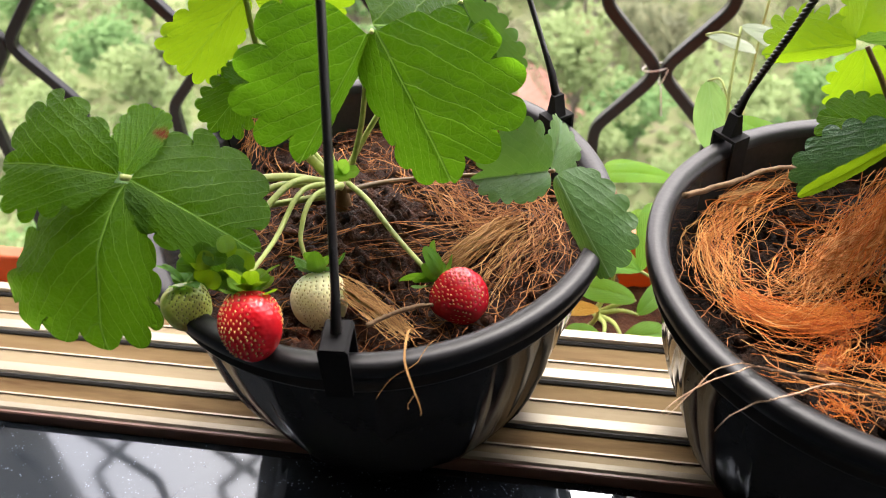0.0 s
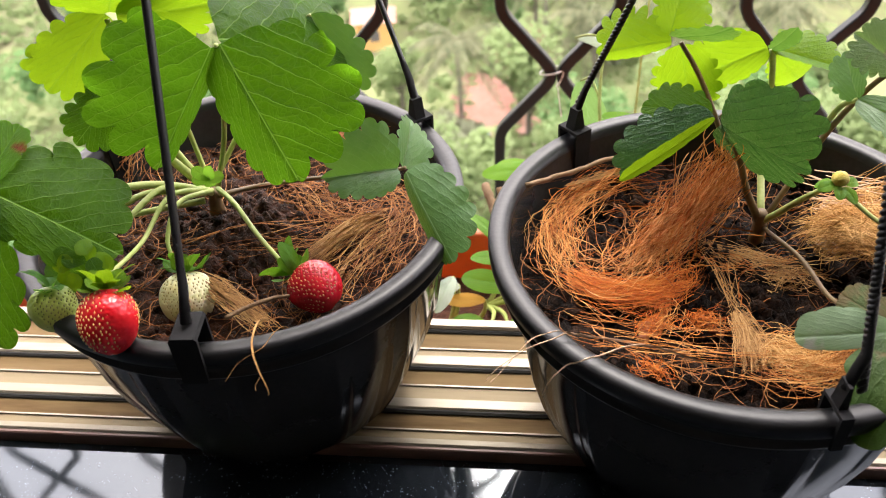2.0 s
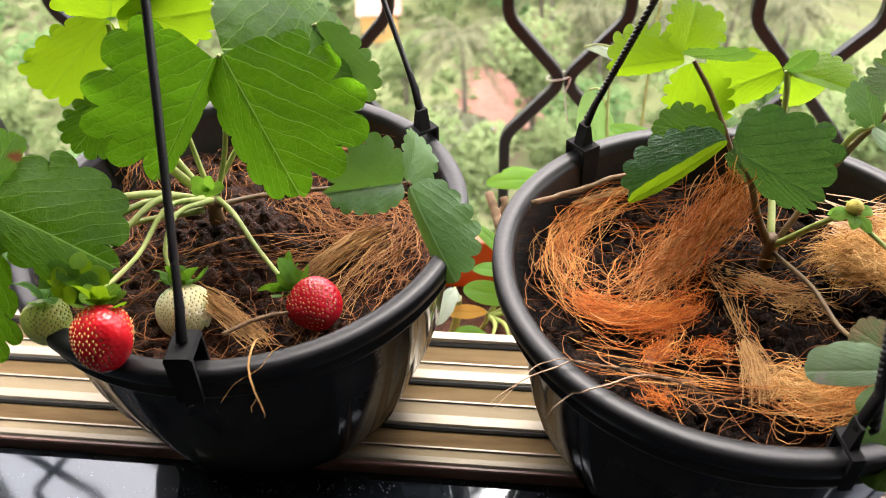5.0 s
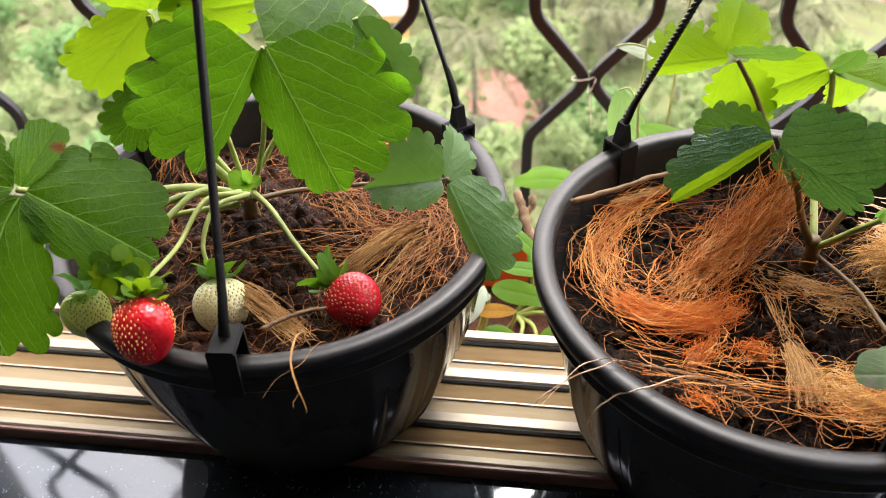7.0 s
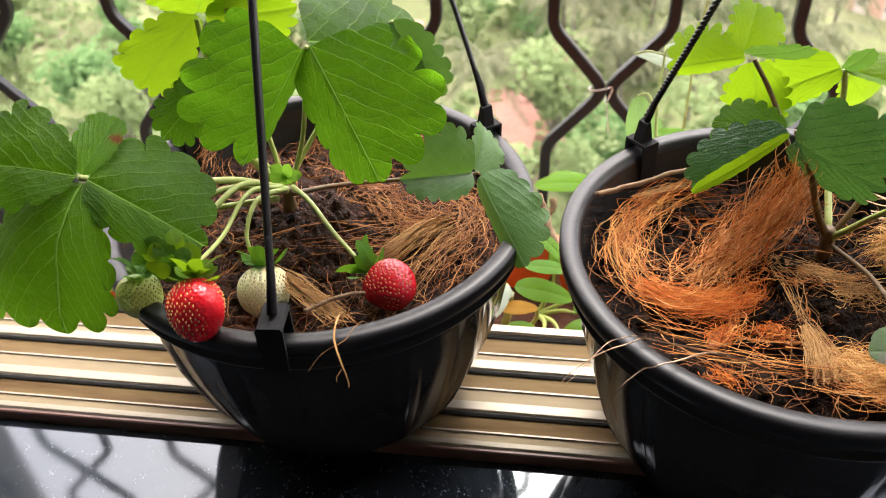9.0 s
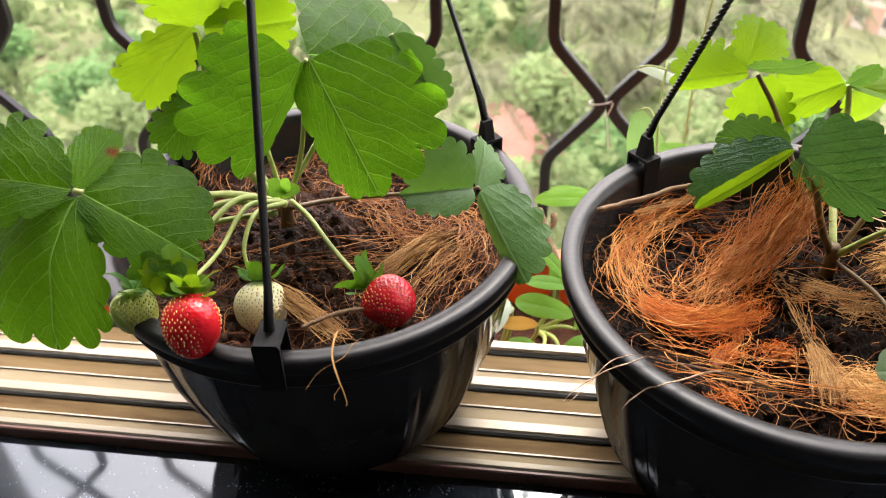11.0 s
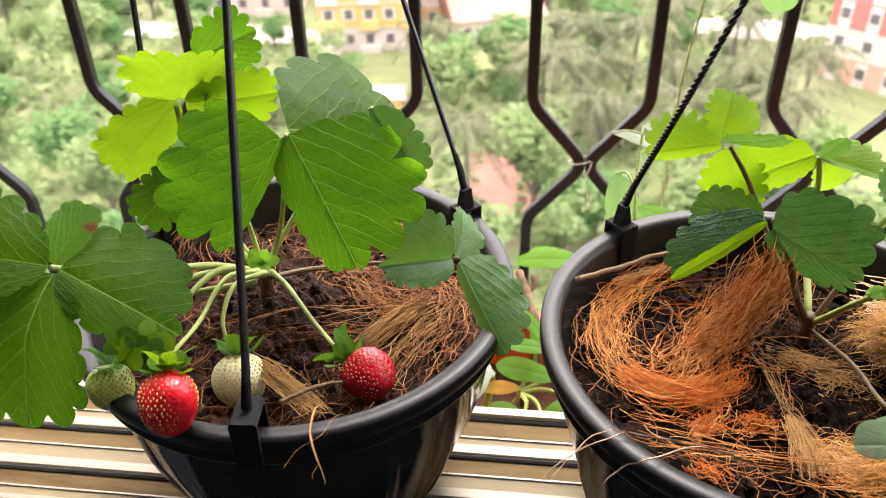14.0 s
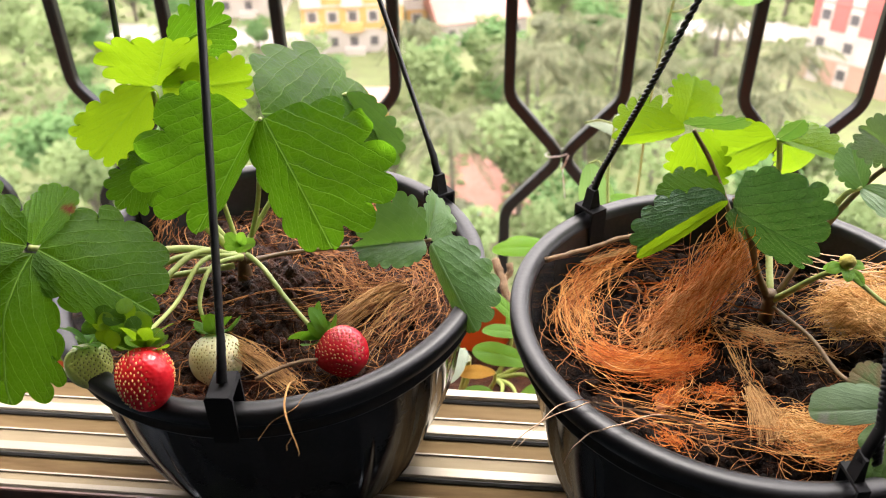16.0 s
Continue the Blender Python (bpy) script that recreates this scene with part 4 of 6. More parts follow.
coir("coir_tuft", [
    bundle([(0.1400, 0.287, 0.126), (0.1430, 0.268, 0.129), (0.1460, 0.251, 0.131), (0.1470, 0.238, 0.132)], 9, 0.0010, 61, radius=0.0002, curl=0.0010, span=(0.6, 1.0)),
    bundle([(0.1465, 0.241, 0.1305), (0.1478, 0.225, 0.1325), (0.1475, 0.2105, 0.1310)], 190, 0.0025, 114, radius=0.00017, curl=0.0007, span=(0.66, 1.0), flare=0.45),
], "tan", "brush-like tuft of straw-coloured coconut fibres")
coir("coir_clump", [
    bundle([(0.194, 0.288, 0.130), (0.207, 0.286, 0.142), (0.220, 0.276, 0.145), (0.235, 0.268, 0.134)], 1300, 0.0070, 62, radius=0.00013, curl=0.0058, span=(0.3, 0.8)),
    bundle([(0.236, 0.300, 0.135), (0.236, 0.272, 0.142), (0.232, 0.250, 0.132)], 90, 0.006, 63, radius=0.00026, curl=0.0024),
    bundle([(0.205, 0.318, 0.128), (0.225, 0.324, 0.134), (0.243, 0.322, 0.145)], 80, 0.005, 64, curl=0.0025),
], "honey", "fluffy golden coconut fibre clump")
coir("coir_strand", [
    bundle([(0.195, 0.322, 0.134), (0.216, 0.316, 0.134), (0.237, 0.313, 0.134), (0.262, 0.325, 0.134)], 16, 0.0035, 101, radius=0.00030, curl=0.0020, span=(0.6, 1.0), points=20),
    bundle([(0.196, 0.315, 0.136), (0.217, 0.304, 0.136), (0.239, 0.306, 0.136), (0.262, 0.316, 0.136)], 9, 0.0040, 102, radius=0.00034, curl=0.0024, span=(0.6, 1.0), points=20),
    bundle([(0.19, 0.331, 0.14), (0.222, 0.324, 0.14), (0.259, 0.321, 0.14)], 7, 0.0025, 103, radius=0.00040, curl=0.0022, span=(0.7, 1.0), points=20),
    bundle([(0.237, 0.298, 0.134), (0.225, 0.273, 0.134), (0.214, 0.251, 0.134)], 4, 0.0020, 104, radius=0.00036, curl=0.0020, span=(0.7, 1.0), points=20),
], "pale", "pale root strands lying over the soil")
coir("coir_bundle", [
    bundle([(0.141, 0.29, 0.128), (0.154, 0.282, 0.128), (0.166, 0.277, 0.128), (0.18, 0.274, 0.128)], 70, 0.0032, 105, radius=0.00018, curl=0.0022, span=(0.4, 1.0), flare=0.4),
    bundle([(0.139, 0.292, 0.13), (0.145, 0.276, 0.13), (0.148, 0.253, 0.13), (0.149, 0.239, 0.13)], 10, 0.0018, 106, radius=0.00018, curl=0.0024, span=(0.4, 1.0)),
    bundle([(0.162, 0.263, 0.128), (0.177, 0.267, 0.128), (0.189, 0.264, 0.128)], 50, 0.0030, 107, radius=0.00018, curl=0.0030, span=(0.3, 0.9)),
    bundle([(0.077, 0.33, 0.132), (0.106, 0.346, 0.132), (0.125, 0.362, 0.132)], 34, 0.0022, 108, radius=0.00022, curl=0.0016, span=(0.5, 1.0), flare=0.3),
], "tan", "brown combed coconut fibres between the stalks")
coir("coir_mat", [
    bundle([(0.127, 0.235, 0.126), (0.133, 0.241, 0.126), (0.143, 0.241, 0.126)], 80, 0.0026, 109, radius=0.00015, curl=0.0030, span=(0.2, 0.6)),
    bundle([(0.105, 0.231, 0.127), (0.112, 0.238, 0.127), (0.119, 0.245, 0.127)], 60, 0.0022, 110, radius=0.00015, curl=0.0026, span=(0.2, 0.6)),
    bundle([(0.102, 0.215, 0.128), (0.109, 0.21, 0.128), (0.115, 0.205, 0.128)], 45, 0.0020, 111, radius=0.00015, curl=0.0022, span=(0.3, 0.7)),
], "rust", "rust-red scraps of matted coconut fibre")
coir("coir_mat", [
    bundle([(0.148, 0.216, 0.13), (0.16, 0.22, 0.13), (0.171, 0.217, 0.13), (0.179, 0.22, 0.13)], 240, 0.0044, 112, radius=0.00014, curl=0.0040, span=(0.15, 0.5)),
    bundle([(0.162, 0.205, 0.13), (0.172, 0.211, 0.13), (0.18, 0.217, 0.13)], 120, 0.0032, 113, radius=0.00014, curl=0.0034, span=(0.2, 0.6)),
], "honey", "golden-brown mat of coconut fibre by the rim")
coir("coir_strand", [
    bundle([(0.125, 0.216, 0.132), (0.098, 0.213, 0.142), (0.076, 0.2085, 0.1500), (0.066, 0.2055, 0.1505), (0.057, 0.2005, 0.1490), (0.0490, 0.1955, 0.1440), (0.0422, 0.1921, 0.1382)], 2, 0.0010, 65, 0.00042, 0.0014, (0.96, 1.0), points=30),
    bundle([(0.135, 0.208, 0.133), (0.102, 0.204, 0.1490), (0.086, 0.1965, 0.1505), (0.0765, 0.1915, 0.1515), (0.0705, 0.1935, 0.1465), (0.0662, 0.1980, 0.1320), (0.0645, 0.2000, 0.1190)], 1, 0.0001, 66, 0.00070, 0.0010, (0.98, 1.0), points=30),
], "pale", "stray pale coconut fibres hanging over the rim")


def husk(points, width, seed):
    """A ragged flake of coconut husk along a line."""
    rnd = np.random.RandomState(seed)
    line = glide(points, 16)
    verts, faces = [], []
    for i, p in enumerate(line):
        w = width * (0.35 + 0.65 * math.sin(math.pi * (i + 0.5) / 16)) * rnd.uniform(0.7, 1.2)
        d = line[min(i + 1, 15)] - line[max(i - 1, 0)]
        s = np.cross(d, (0, 0, 1))
        s /= np.linalg.norm(s) + 1e-9
        for k in range(5):
            u = (k - 2) / 2
            verts.append(p + s * u * w + np.array((0, 0, 0.002 * (1 - u * u) + rnd.normal(0, 0.0005))))
        for k in range(5):
            u = (k - 2) / 2
            verts.append(p + s * u * w * 0.9 + np.array((0, 0, -0.0015)))
    for i in range(15):
        a, b = i * 10, (i + 1) * 10
        for k in range(4):
            faces += [(a + k, b + k, b + k + 1, a + k + 1), (a + 5 + k, a + 6 + k, b + 6 + k, b + 5 + k)]
        faces += [(a, a + 5, b + 5, b), (a + 4, b + 4, b + 9, a + 9)]
    return verts, faces


for k, (pts, w) in enumerate((
    ([(0.118, 0.247, 0.124), (0.111, 0.238, 0.124), (0.106, 0.229, 0.125)], 0.004),
    ([(0.142, 0.236, 0.122), (0.136, 0.241, 0.123), (0.134, 0.248, 0.122)], 0.0025),
)):
    solo("husk_flake", *husk(pts, w, 70 + k), HUSK, "rust-red flake of coconut husk on the soil", "coconut husk", group="husk flakes")


def twig(name, points, radius, seed, label, stub=None):
    rnd = np.random.RandomState(seed)
    line = glide(points, 26)
    line[1:-1] += rnd.normal(0, radius * 0.18, (24, 3))
    shapes = [tube(line, radius * np.linspace(1.1, 0.8, 26) * rnd.uniform(0.85, 1.15, 26), 7)]
    if stub:
        shapes.append(tube(glide(stub, 6), radius * 0.7, 6))
    return solo(name, *join(*shapes), TWIG, label, "twig")


twig("twig", [(0.056, 0.309, 0.1485), (0.078, 0.326, 0.1450), (0.104, 0.348, 0.140), (0.125, 0.360, 0.132)], 0.0013, 81, "thin brown root twig lying across the rim")
twig("twig", [(-0.073, 0.222, 0.138), (-0.062, 0.230, 0.139), (-0.050, 0.237, 0.138), (-0.040, 0.243, 0.132)], 0.0010, 82, "short brown twig on the coconut fibres")
twig("twig", [(0.0432, 0.4518, -0.0500), (0.0392, 0.4518, 0.0024), (0.0263, 0.4862, 0.0224)], 0.0040, 83, "cut brown stem standing in the planter", [(0.0321, 0.4707, 0.0134), (0.0382, 0.4759, 0.0184), (0.0372, 0.4810, 0.0234)])

# ---- strawberry plants ----


def stalk(parent, points, r0, r1, mat=None, name="stalk"):
    line = glide(points, 22)
    return part(name, *tube(line, np.linspace(r0 * 0.98, r1 * 0.92, 22), 8), mat or STALK, parent)


def leaf(plant, path, blades, r0=0.0017, r1=0.0012, mat=None, label="", seed=0):
    """A leaf: its stalk carries the leaflets."""
    st = stalk(plant, path, r0, r1, mat, "leaf")
    tagged(st, label)
    for k, (b, t, w, n, fold, arch, bend, curl, kind, *shape) in enumerate(blades):
        more = dict(zip(("power", "belly", "cord", "lip"), shape))
        leaflet(st, b, t, w, n, fold, arch, kind, seed * 10 + k, teeth={"p": 4, "o": 5, "m": 6, "n": 6}.get(kind, 7), depth={"p": 0.05, "o": 0.07, "m": 0.17, "n": 0.17, "y": 0.17, "x": 0.16, "c": 0.14, "d": 0.13, "g": 0.14}.get(kind, 0.10), bend=bend, curl=curl, crinkle={"c": 0.022, "g": 0.016, "d": 0.003}.get(kind, 0.006), **more)
    return st


def berry(plant, centre, axis, length, width, kind, seed, sepals=9, label="", sepal_kind="y"):
    """A strawberry with dimpled seeds and a leafy cap; axis points from cap to tip."""
    ax = np.array(axis, float)
    ax /= np.linalg.norm(ax)
    u = np.cross(ax, (0.3, 0.9, 0.2))
    u /= np.linalg.norm(u)
    w = np.cross(ax, u)
    c = np.array(centre)

    def radius(t):
        return 0.5 * width * math.sqrt(max(0.0, 1 - abs(2 * t - 1) ** 2.15)) * (1.10 - 0.22 * t)

    def at(t, a, lift=0.0):
        r = radius(t) + lift
        return c + ax * length * (t - 0.5) + r * (math.cos(a) * u + math.sin(a) * w)

    seeds, jig = [], np.random.RandomState(seed + 50)
    rows = 15
    for i in range(rows):
        t = 0.06 + 0.90 * i / rows
        n = max(4, int(2 * math.pi * radius(t) / 0.0027))
        seeds += [(t + jig.uniform(-0.016, 0.016), 2 * math.pi * (k + 0.5 * (i % 2) + jig.uniform(-0.18, 0.18)) / n) for k in range(n)]
    spots = np.array([at(t, a) for t, a in seeds])
    verts, faces, nt, na = [], [], 84, 150
    lump = jig.uniform(0, 6.28, 3)
    for i in range(nt + 1):
        for k in range(na):
            a = 2 * math.pi * k / na
            p = at(i / nt, a, 0.0006 * math.sin(2 * a + lump[0]) + 0.0004 * math.sin(3 * a + 6 * i / nt + lump[1]))
            near = ((spots - p) ** 2).sum(1).min()
            dip = 0.00065 * math.exp(-near / (0.0008**2))
            q = p - c - ax * ((p - c) @ ax)
            l = np.linalg.norm(q)
            verts.append(p - (q / l * dip if l > 1e-6 else 0))
    for i in range(nt):
        faces += [(i * na + k, i * na + (k + 1) % na, (i + 1) * na + (k + 1) % na, (i + 1) * na + k) for k in range(na)]
    fruit = part("berry", verts, faces, BERRY[kind], plant, label)
    pips = []
    for (t, a), p in zip(seeds, spots):
        q = (p - c) - ax * ((p - c) @ ax) + ax * length * 0.25 * (t - 0.45)
        q /= np.linalg.norm(q) + 1e-9
        d = ax - (ax @ q) * q
        d /= np.linalg.norm(d)
        s = np.cross(q, d)
        p = p - q * 0.00038
        pts = [p + d * 0.00066, p - d * 0.00066, p + s * 0.00040, p - s * 0.00040, p + q * 0.0005, p - q * 0.0003]
        pips.append((pts, [(0, 2, 4), (2, 1, 4), (1, 3, 4), (3, 0, 4), (2, 0, 5), (1, 2, 5), (3, 1, 5), (0, 3, 5)]))
    part("seed_cover", *join(*pips), SEED[kind], fruit)
    rnd = np.random.RandomState(seed)
    cap = c - ax * length * 0.47
    for k in range(sepals):
        a = 2 * math.pi * k / sepals + rnd.uniform(-0.2, 0.2)
        out = math.cos(a) * u + math.sin(a) * w
        size = width * rnd.uniform(0.40, 0.58)
        tip = cap + out * size + ax * size * rnd.uniform(-0.95, 0.0)
        v, f, uv = blade(cap + out * 0.0008, tip, size * 0.62, -ax + 0.2 * out, 12, 0.12 * (1 if rnd.uniform() > 0.4 else -1), 0, 0, 5, 20, 0.0, seed * 20 + k, 0.6)
        part("sepal", v, f, LEAF[sepal_kind], fruit, uvs=uv)
    return fruit


CROWN = (-0.105, 0.310, 0.130)
plant = thing("strawberry_plant", CROWN, "fruiting strawberry plant with large green leaves and four berries", "strawberry plant", "strawberry plants")
part("crown", *tube(glide([(-0.105, 0.311, 0.118), (-0.105, 0.310, 0.132), (-0.104, 0.309, 0.143)], 10), np.linspace(0.0052, 0.0024, 10), 12), STALK_RED, plant, "brown woody crown")
leaf(plant, [(-0.104, 0.307, 0.143), (-0.122, 0.285, 0.163), (-0.146, 0.252, 0.180), (-0.1622, 0.2282, 0.2003)], [
    ((-0.1633, 0.2279, 0.201), (-0.2079, 0.2277, 0.2041), (0.0196, 0.0286), (0.06, -0.63, 0.78), (15, 3), 0.10, 0, (-22, -27), "n", 0.81, 0.31, 0.00),
    ((-0.1615, 0.2271, 0.1983), (-0.1633, 0.1873, 0.1521), (0.0221, 0.0493), (-0.2, -0.74, 0.64), (-41, 5), 0.17, 0, (-45, -34), "n", 0.54, 0.38, 0.00),
    ((-0.1595, 0.2288, 0.1986), (-0.1188, 0.2338, 0.1632), (0.0404, 0.0164), (0.57, -0.59, 0.57), (-14, 21), 0.04, 0, (-28, -27), "n", 0.75, 0.00, 0.00),
    ((-0.1623, 0.2308, 0.2), (-0.157, 0.2594, 0.2109), (0.0115, 0.0073), (0.44, -0.39, 0.81), (5, 20), 0.05, 0, (-25, -23), "f", 0.63, 0.19, 0.00),
], 0.0022, 0.0015, label="big toothed leaf with a rust spot", seed=1)
leaf(plant, [(-0.101, 0.309, 0.145), (-0.092, 0.312, 0.175), (-0.083, 0.302, 0.215), (-0.0778, 0.2935, 0.2308)], [
    ((-0.0795, 0.2915, 0.2302), (-0.1046, 0.2651, 0.1878), (0.0130, 0.0400), (0.40, -0.89, 0.28), (-48, 6), 0.03, 0, (-20, -12), "m", 0.50, -0.06, 0.16),
    ((-0.0762, 0.2935, 0.2307), (-0.0442, 0.2662, 0.1809), (0.0440, 0.0197), (0.24, -0.78, 0.58), (9, -24), 0.06, 0, (-16, -31), "m", 0.70, 0.05, 0.04, (0.9, 0.0)),
    ((-0.0777, 0.2988, 0.2307), (-0.0315, 0.3469, 0.204), (0.0546, 0.0144), (0.76, -0.5, 0.42), (-28, 21), 0.06, 0, (-20, -8), "n", 0.69, 0.12, 0.00),
], 0.0015, 0.0011, label="big toothed leaf standing over the pot", seed=2)
leaf(plant, [(-0.106, 0.314, 0.142), (-0.085, 0.335, 0.175), (-0.060, 0.345, 0.212), (-0.0484, 0.3427, 0.2222)], [
    ((-0.0484, 0.3427, 0.2222), (-0.0296, 0.3333, 0.1837), (0.0164, 0.0182), (0.24, -0.91, 0.34), (10, 10), 0.04, 0, -15, "d"),
], 0.0016, 0.001, seed=3)
leaf(plant, [(-0.110, 0.314, 0.142), (-0.130, 0.325, 0.165), (-0.143, 0.332, 0.200), (-0.1450, 0.3334, 0.2245)], [
    ((-0.144, 0.3348, 0.2265), (-0.1286, 0.3237, 0.2551), (0.0286, 0.0257), (0.3, -0.82, -0.48), (6, -19), 0.02, 0, (-12, -9), "y", 0.59, 0.15, 0.00),
    ((-0.1455, 0.3343, 0.2267), (-0.1723, 0.3103, 0.1991), (0.0164, 0.0165), (0.43, -0.85, 0.32), (-21, 17), 0.05, 0, (-23, -20), "y", 0.57, 0.34, 0.00),
    ((-0.1411, 0.3359, 0.2255), (-0.1015, 0.3569, 0.2221), (0.0173, 0.0182), (0.47, -0.87, 0.15), (39, -10), 0.07, 0, (-20, -35), "y", 0.61, 0.28, 0.00),
], 0.0022, 0.0014, label="bright young leaf with the light behind it", seed=4)
leaf(plant, [(-0.108, 0.316, 0.142), (-0.122, 0.332, 0.185), (-0.130, 0.337, 0.225), (-0.1314, 0.3379, 0.2440)], [
    ((-0.1399, 0.3543, 0.2414), (-0.1130, 0.3697, 0.2501), (0.0155, 0.0155), (0.39, -0.86, 0.32), (10, 10), 0.04, 0, -15, "m"),
], 0.0014, 0.001, seed=5)
leaf(plant, [(-0.109, 0.312, 0.142), (-0.120, 0.305, 0.165), (-0.128, 0.298, 0.188), (-0.1300, 0.2963, 0.1962)], [
    ((-0.1392, 0.309, 0.1985), (-0.1525, 0.2859, 0.1854), (0.0133, 0.013), (0.56, -0.63, 0.54), (1, 7), 0.06, 0, (-21, -24), "m", 0.65, 0.05, 0.01),
    ((-0.1307, 0.2968, 0.1976), (-0.1448, 0.3123, 0.2050), (0.01, 0.01), (0.26, -0.21, 0.94), (12, 12), 0.05, 0, -15, "m"),
], 0.0026, 0.0014, seed=6)
leaf(plant, [(-0.102, 0.308, 0.140), (-0.082, 0.322, 0.137), (-0.045, 0.325, 0.141), (-0.018, 0.315, 0.150), (-0.003, 0.3062, 0.1600)], [
    ((-0.0056, 0.3009, 0.1633), (-0.0362, 0.2797, 0.1717), (0.0124, 0.0243), (0.57, -0.61, 0.54), (26, 44), 0.08, 0, (-29, -44), "d", 0.70, 0.00, 0.02),
    ((-0.0043, 0.3064, 0.1605), (-0.003, 0.3302, 0.1726), (0.0095, 0.0167), (0.87, -0.26, 0.42), (17, 12), 0.06, 0, (-31, -11), "d", 0.65, 0.08, 0.00),
    ((-0.0018, 0.2999, 0.1619), (0.0228, 0.2565, 0.1439), (0.0205, 0.0106), (-0.25, -0.49, 0.84), (8, -42), 0.06, 0, (-16, -30), "d", 0.74, 0.08, 0.02),
], 0.0015, 0.001, STALK_RED, label="low leaf resting over the rim", seed=7)
for pts in ([(-0.107, 0.306, 0.143), (-0.128, 0.285, 0.157), (-0.150, 0.262, 0.150), (-0.160, 0.245, 0.146)], [(-0.108, 0.305, 0.139), (-0.135, 0.290, 0.142), (-0.165, 0.275, 0.142)], [(-0.105, 0.305, 0.146), (-0.118, 0.286, 0.160), (-0.130, 0.262, 0.156), (-0.142, 0.236, 0.150)]):
    stalk(plant, pts, 0.0019, 0.0013)
stalk(plant, [(-0.100, 0.306, 0.146), (-0.087, 0.292, 0.147), (-0.070, 0.270, 0.146), (-0.0545, 0.2525, 0.1445)], 0.0015, 0.0011, name="fruit_stalk")
stalk(plant, [(-0.104, 0.304, 0.147), (-0.114, 0.282, 0.158), (-0.119, 0.255, 0.152), (-0.1155, 0.2145, 0.1660)], 0.0015, 0.0010, name="fruit_stalk")
stalk(plant, [(-0.102, 0.303, 0.147), (-0.109, 0.280, 0.156), (-0.111, 0.264, 0.148), (-0.1075, 0.256, 0.140)], 0.0014, 0.0010, name="fruit_stalk")
berry(plant, (-0.0380, 0.2445, 0.1365), (0.80, -0.50, -0.32), 0.0245, 0.0230, "dark", 1, 10, sepal_kind="q", label="glossy dark red ripe strawberry")
berry(plant, (-0.1098, 0.1985, 0.1575), (0.10, -0.60, -0.76), 0.0268, 0.0238, "red", 2, 11, label="bright red ripe strawberry hanging over the rim")
berry(plant, (-0.0995, 0.2440, 0.1275), (0.12, -0.55, -0.82), 0.0260, 0.0240, "white", 3, 10, sepal_kind="q", label="whitish unripe strawberry")
berry(plant, (-0.1440, 0.2150, 0.1475), (0.05, -0.45, -0.89), 0.0200, 0.0190, "green", 4, 9, sepal_kind="s", label="small hard green strawberry")
rnd = np.random.RandomState(9)
for k in range(16):
    c = np.array((-0.1405 + rnd.normal(0, 0.004), 0.2350 + rnd.normal(0, 0.004), 0.1500 + rnd.normal(0, 0.003)))
    a = rnd.uniform(0, 6.28)
    leaflet(plant, c, c + 0.012 * np.array((math.cos(a), 0.6 * math.sin(a) - 0.2, 0.5 * math.sin(a))), 0.0075, (0.2, -0.6, 0.75), 12, 0.1, "m", 200 + k, 0, 0, "bract", rings=5, sectors=24, point=0.5)
for k in range(15):
    c = np.array((0, 0.007, -0.004)) + np.array(((-0.1257, 0.2145, 0.1704), (-0.1162, 0.2159, 0.1684), (-0.1352, 0.2120, 0.1704))[k % 3]) + rnd.normal(0, 0.0035, 3)
    a = rnd.uniform(0, 6.28)
    leaflet(plant, c, c + 0.009 * np.array((math.cos(a), 0.5 * math.sin(a) - 0.2, 0.6 * math.sin(a) + 0.2)), 0.0072, (0.2, -0.6, 0.75), 12, 0.1, "y" if k % 4 else "n", 260 + k, 0, 0, "bract", rings=5, sectors=24, point=0.4)
for k in range(5):
    a = 1.2 * k
    c = np.array((-0.100, 0.300, 0.156))
    leaflet(plant, c, c + 0.009 * np.array((math.cos(a), -0.3, 0.7 * math.sin(a) + 0.4)), 0.006, (0.1, -0.7, 0.7), 14, 0.1, "s", 230 + k, 3, 0.06, "young_leaf", rings=5, sectors=30)

CROWN2 = (0.168, 0.300, 0.128)
plant = thing("strawberry_plant", CROWN2, "young strawberry plant with crinkled dark and bright leaves", "strawberry plant", "strawberry plants")
part("crown", *tube(glide([(0.168, 0.301, 0.116), (0.168, 0.300, 0.130), (0.167, 0.299, 0.142)], 10), np.linspace(0.0042, 0.0030, 10), 12), STALK_RED, plant, "brown woody crown")
leaf(plant, [(0.166, 0.299, 0.138), (0.1575, 0.2975, 0.155), (0.1500, 0.2985, 0.175), (0.1405, 0.3025, 0.1928)], [
    ((0.1375, 0.3025, 0.1920), (0.0997, 0.2946, 0.1635), (0.0027, 0.0173), (-0.22, -0.82, 0.53), (30, 8), 0.04, 0, -15, "c"),
    ((0.1369, 0.2986, 0.1933), (0.0984, 0.2897, 0.1651), (0.0032, 0.005), (0.21, -0.98, 0.02), (10, 10), 0.03, 0.02, -15, "y"),
    ((0.1376, 0.3078, 0.1884), (0.1115, 0.3349, 0.1778), (0.0120, 0.0130), (-0.45, -0.55, 0.70), (6, 6), 0.06, 0, -18, "m"),
    ((0.14, 0.2999, 0.1887), (0.1735, 0.2771, 0.1803), (0.0316, 0.0207), (-0.5, -0.83, 0.26), (22, -45), 0.07, 0, (-13, 3), "c", 0.47, 0.12, 0.16),
], 0.0021, 0.0014, STALK_RED, "dark crinkled leaf", 11)
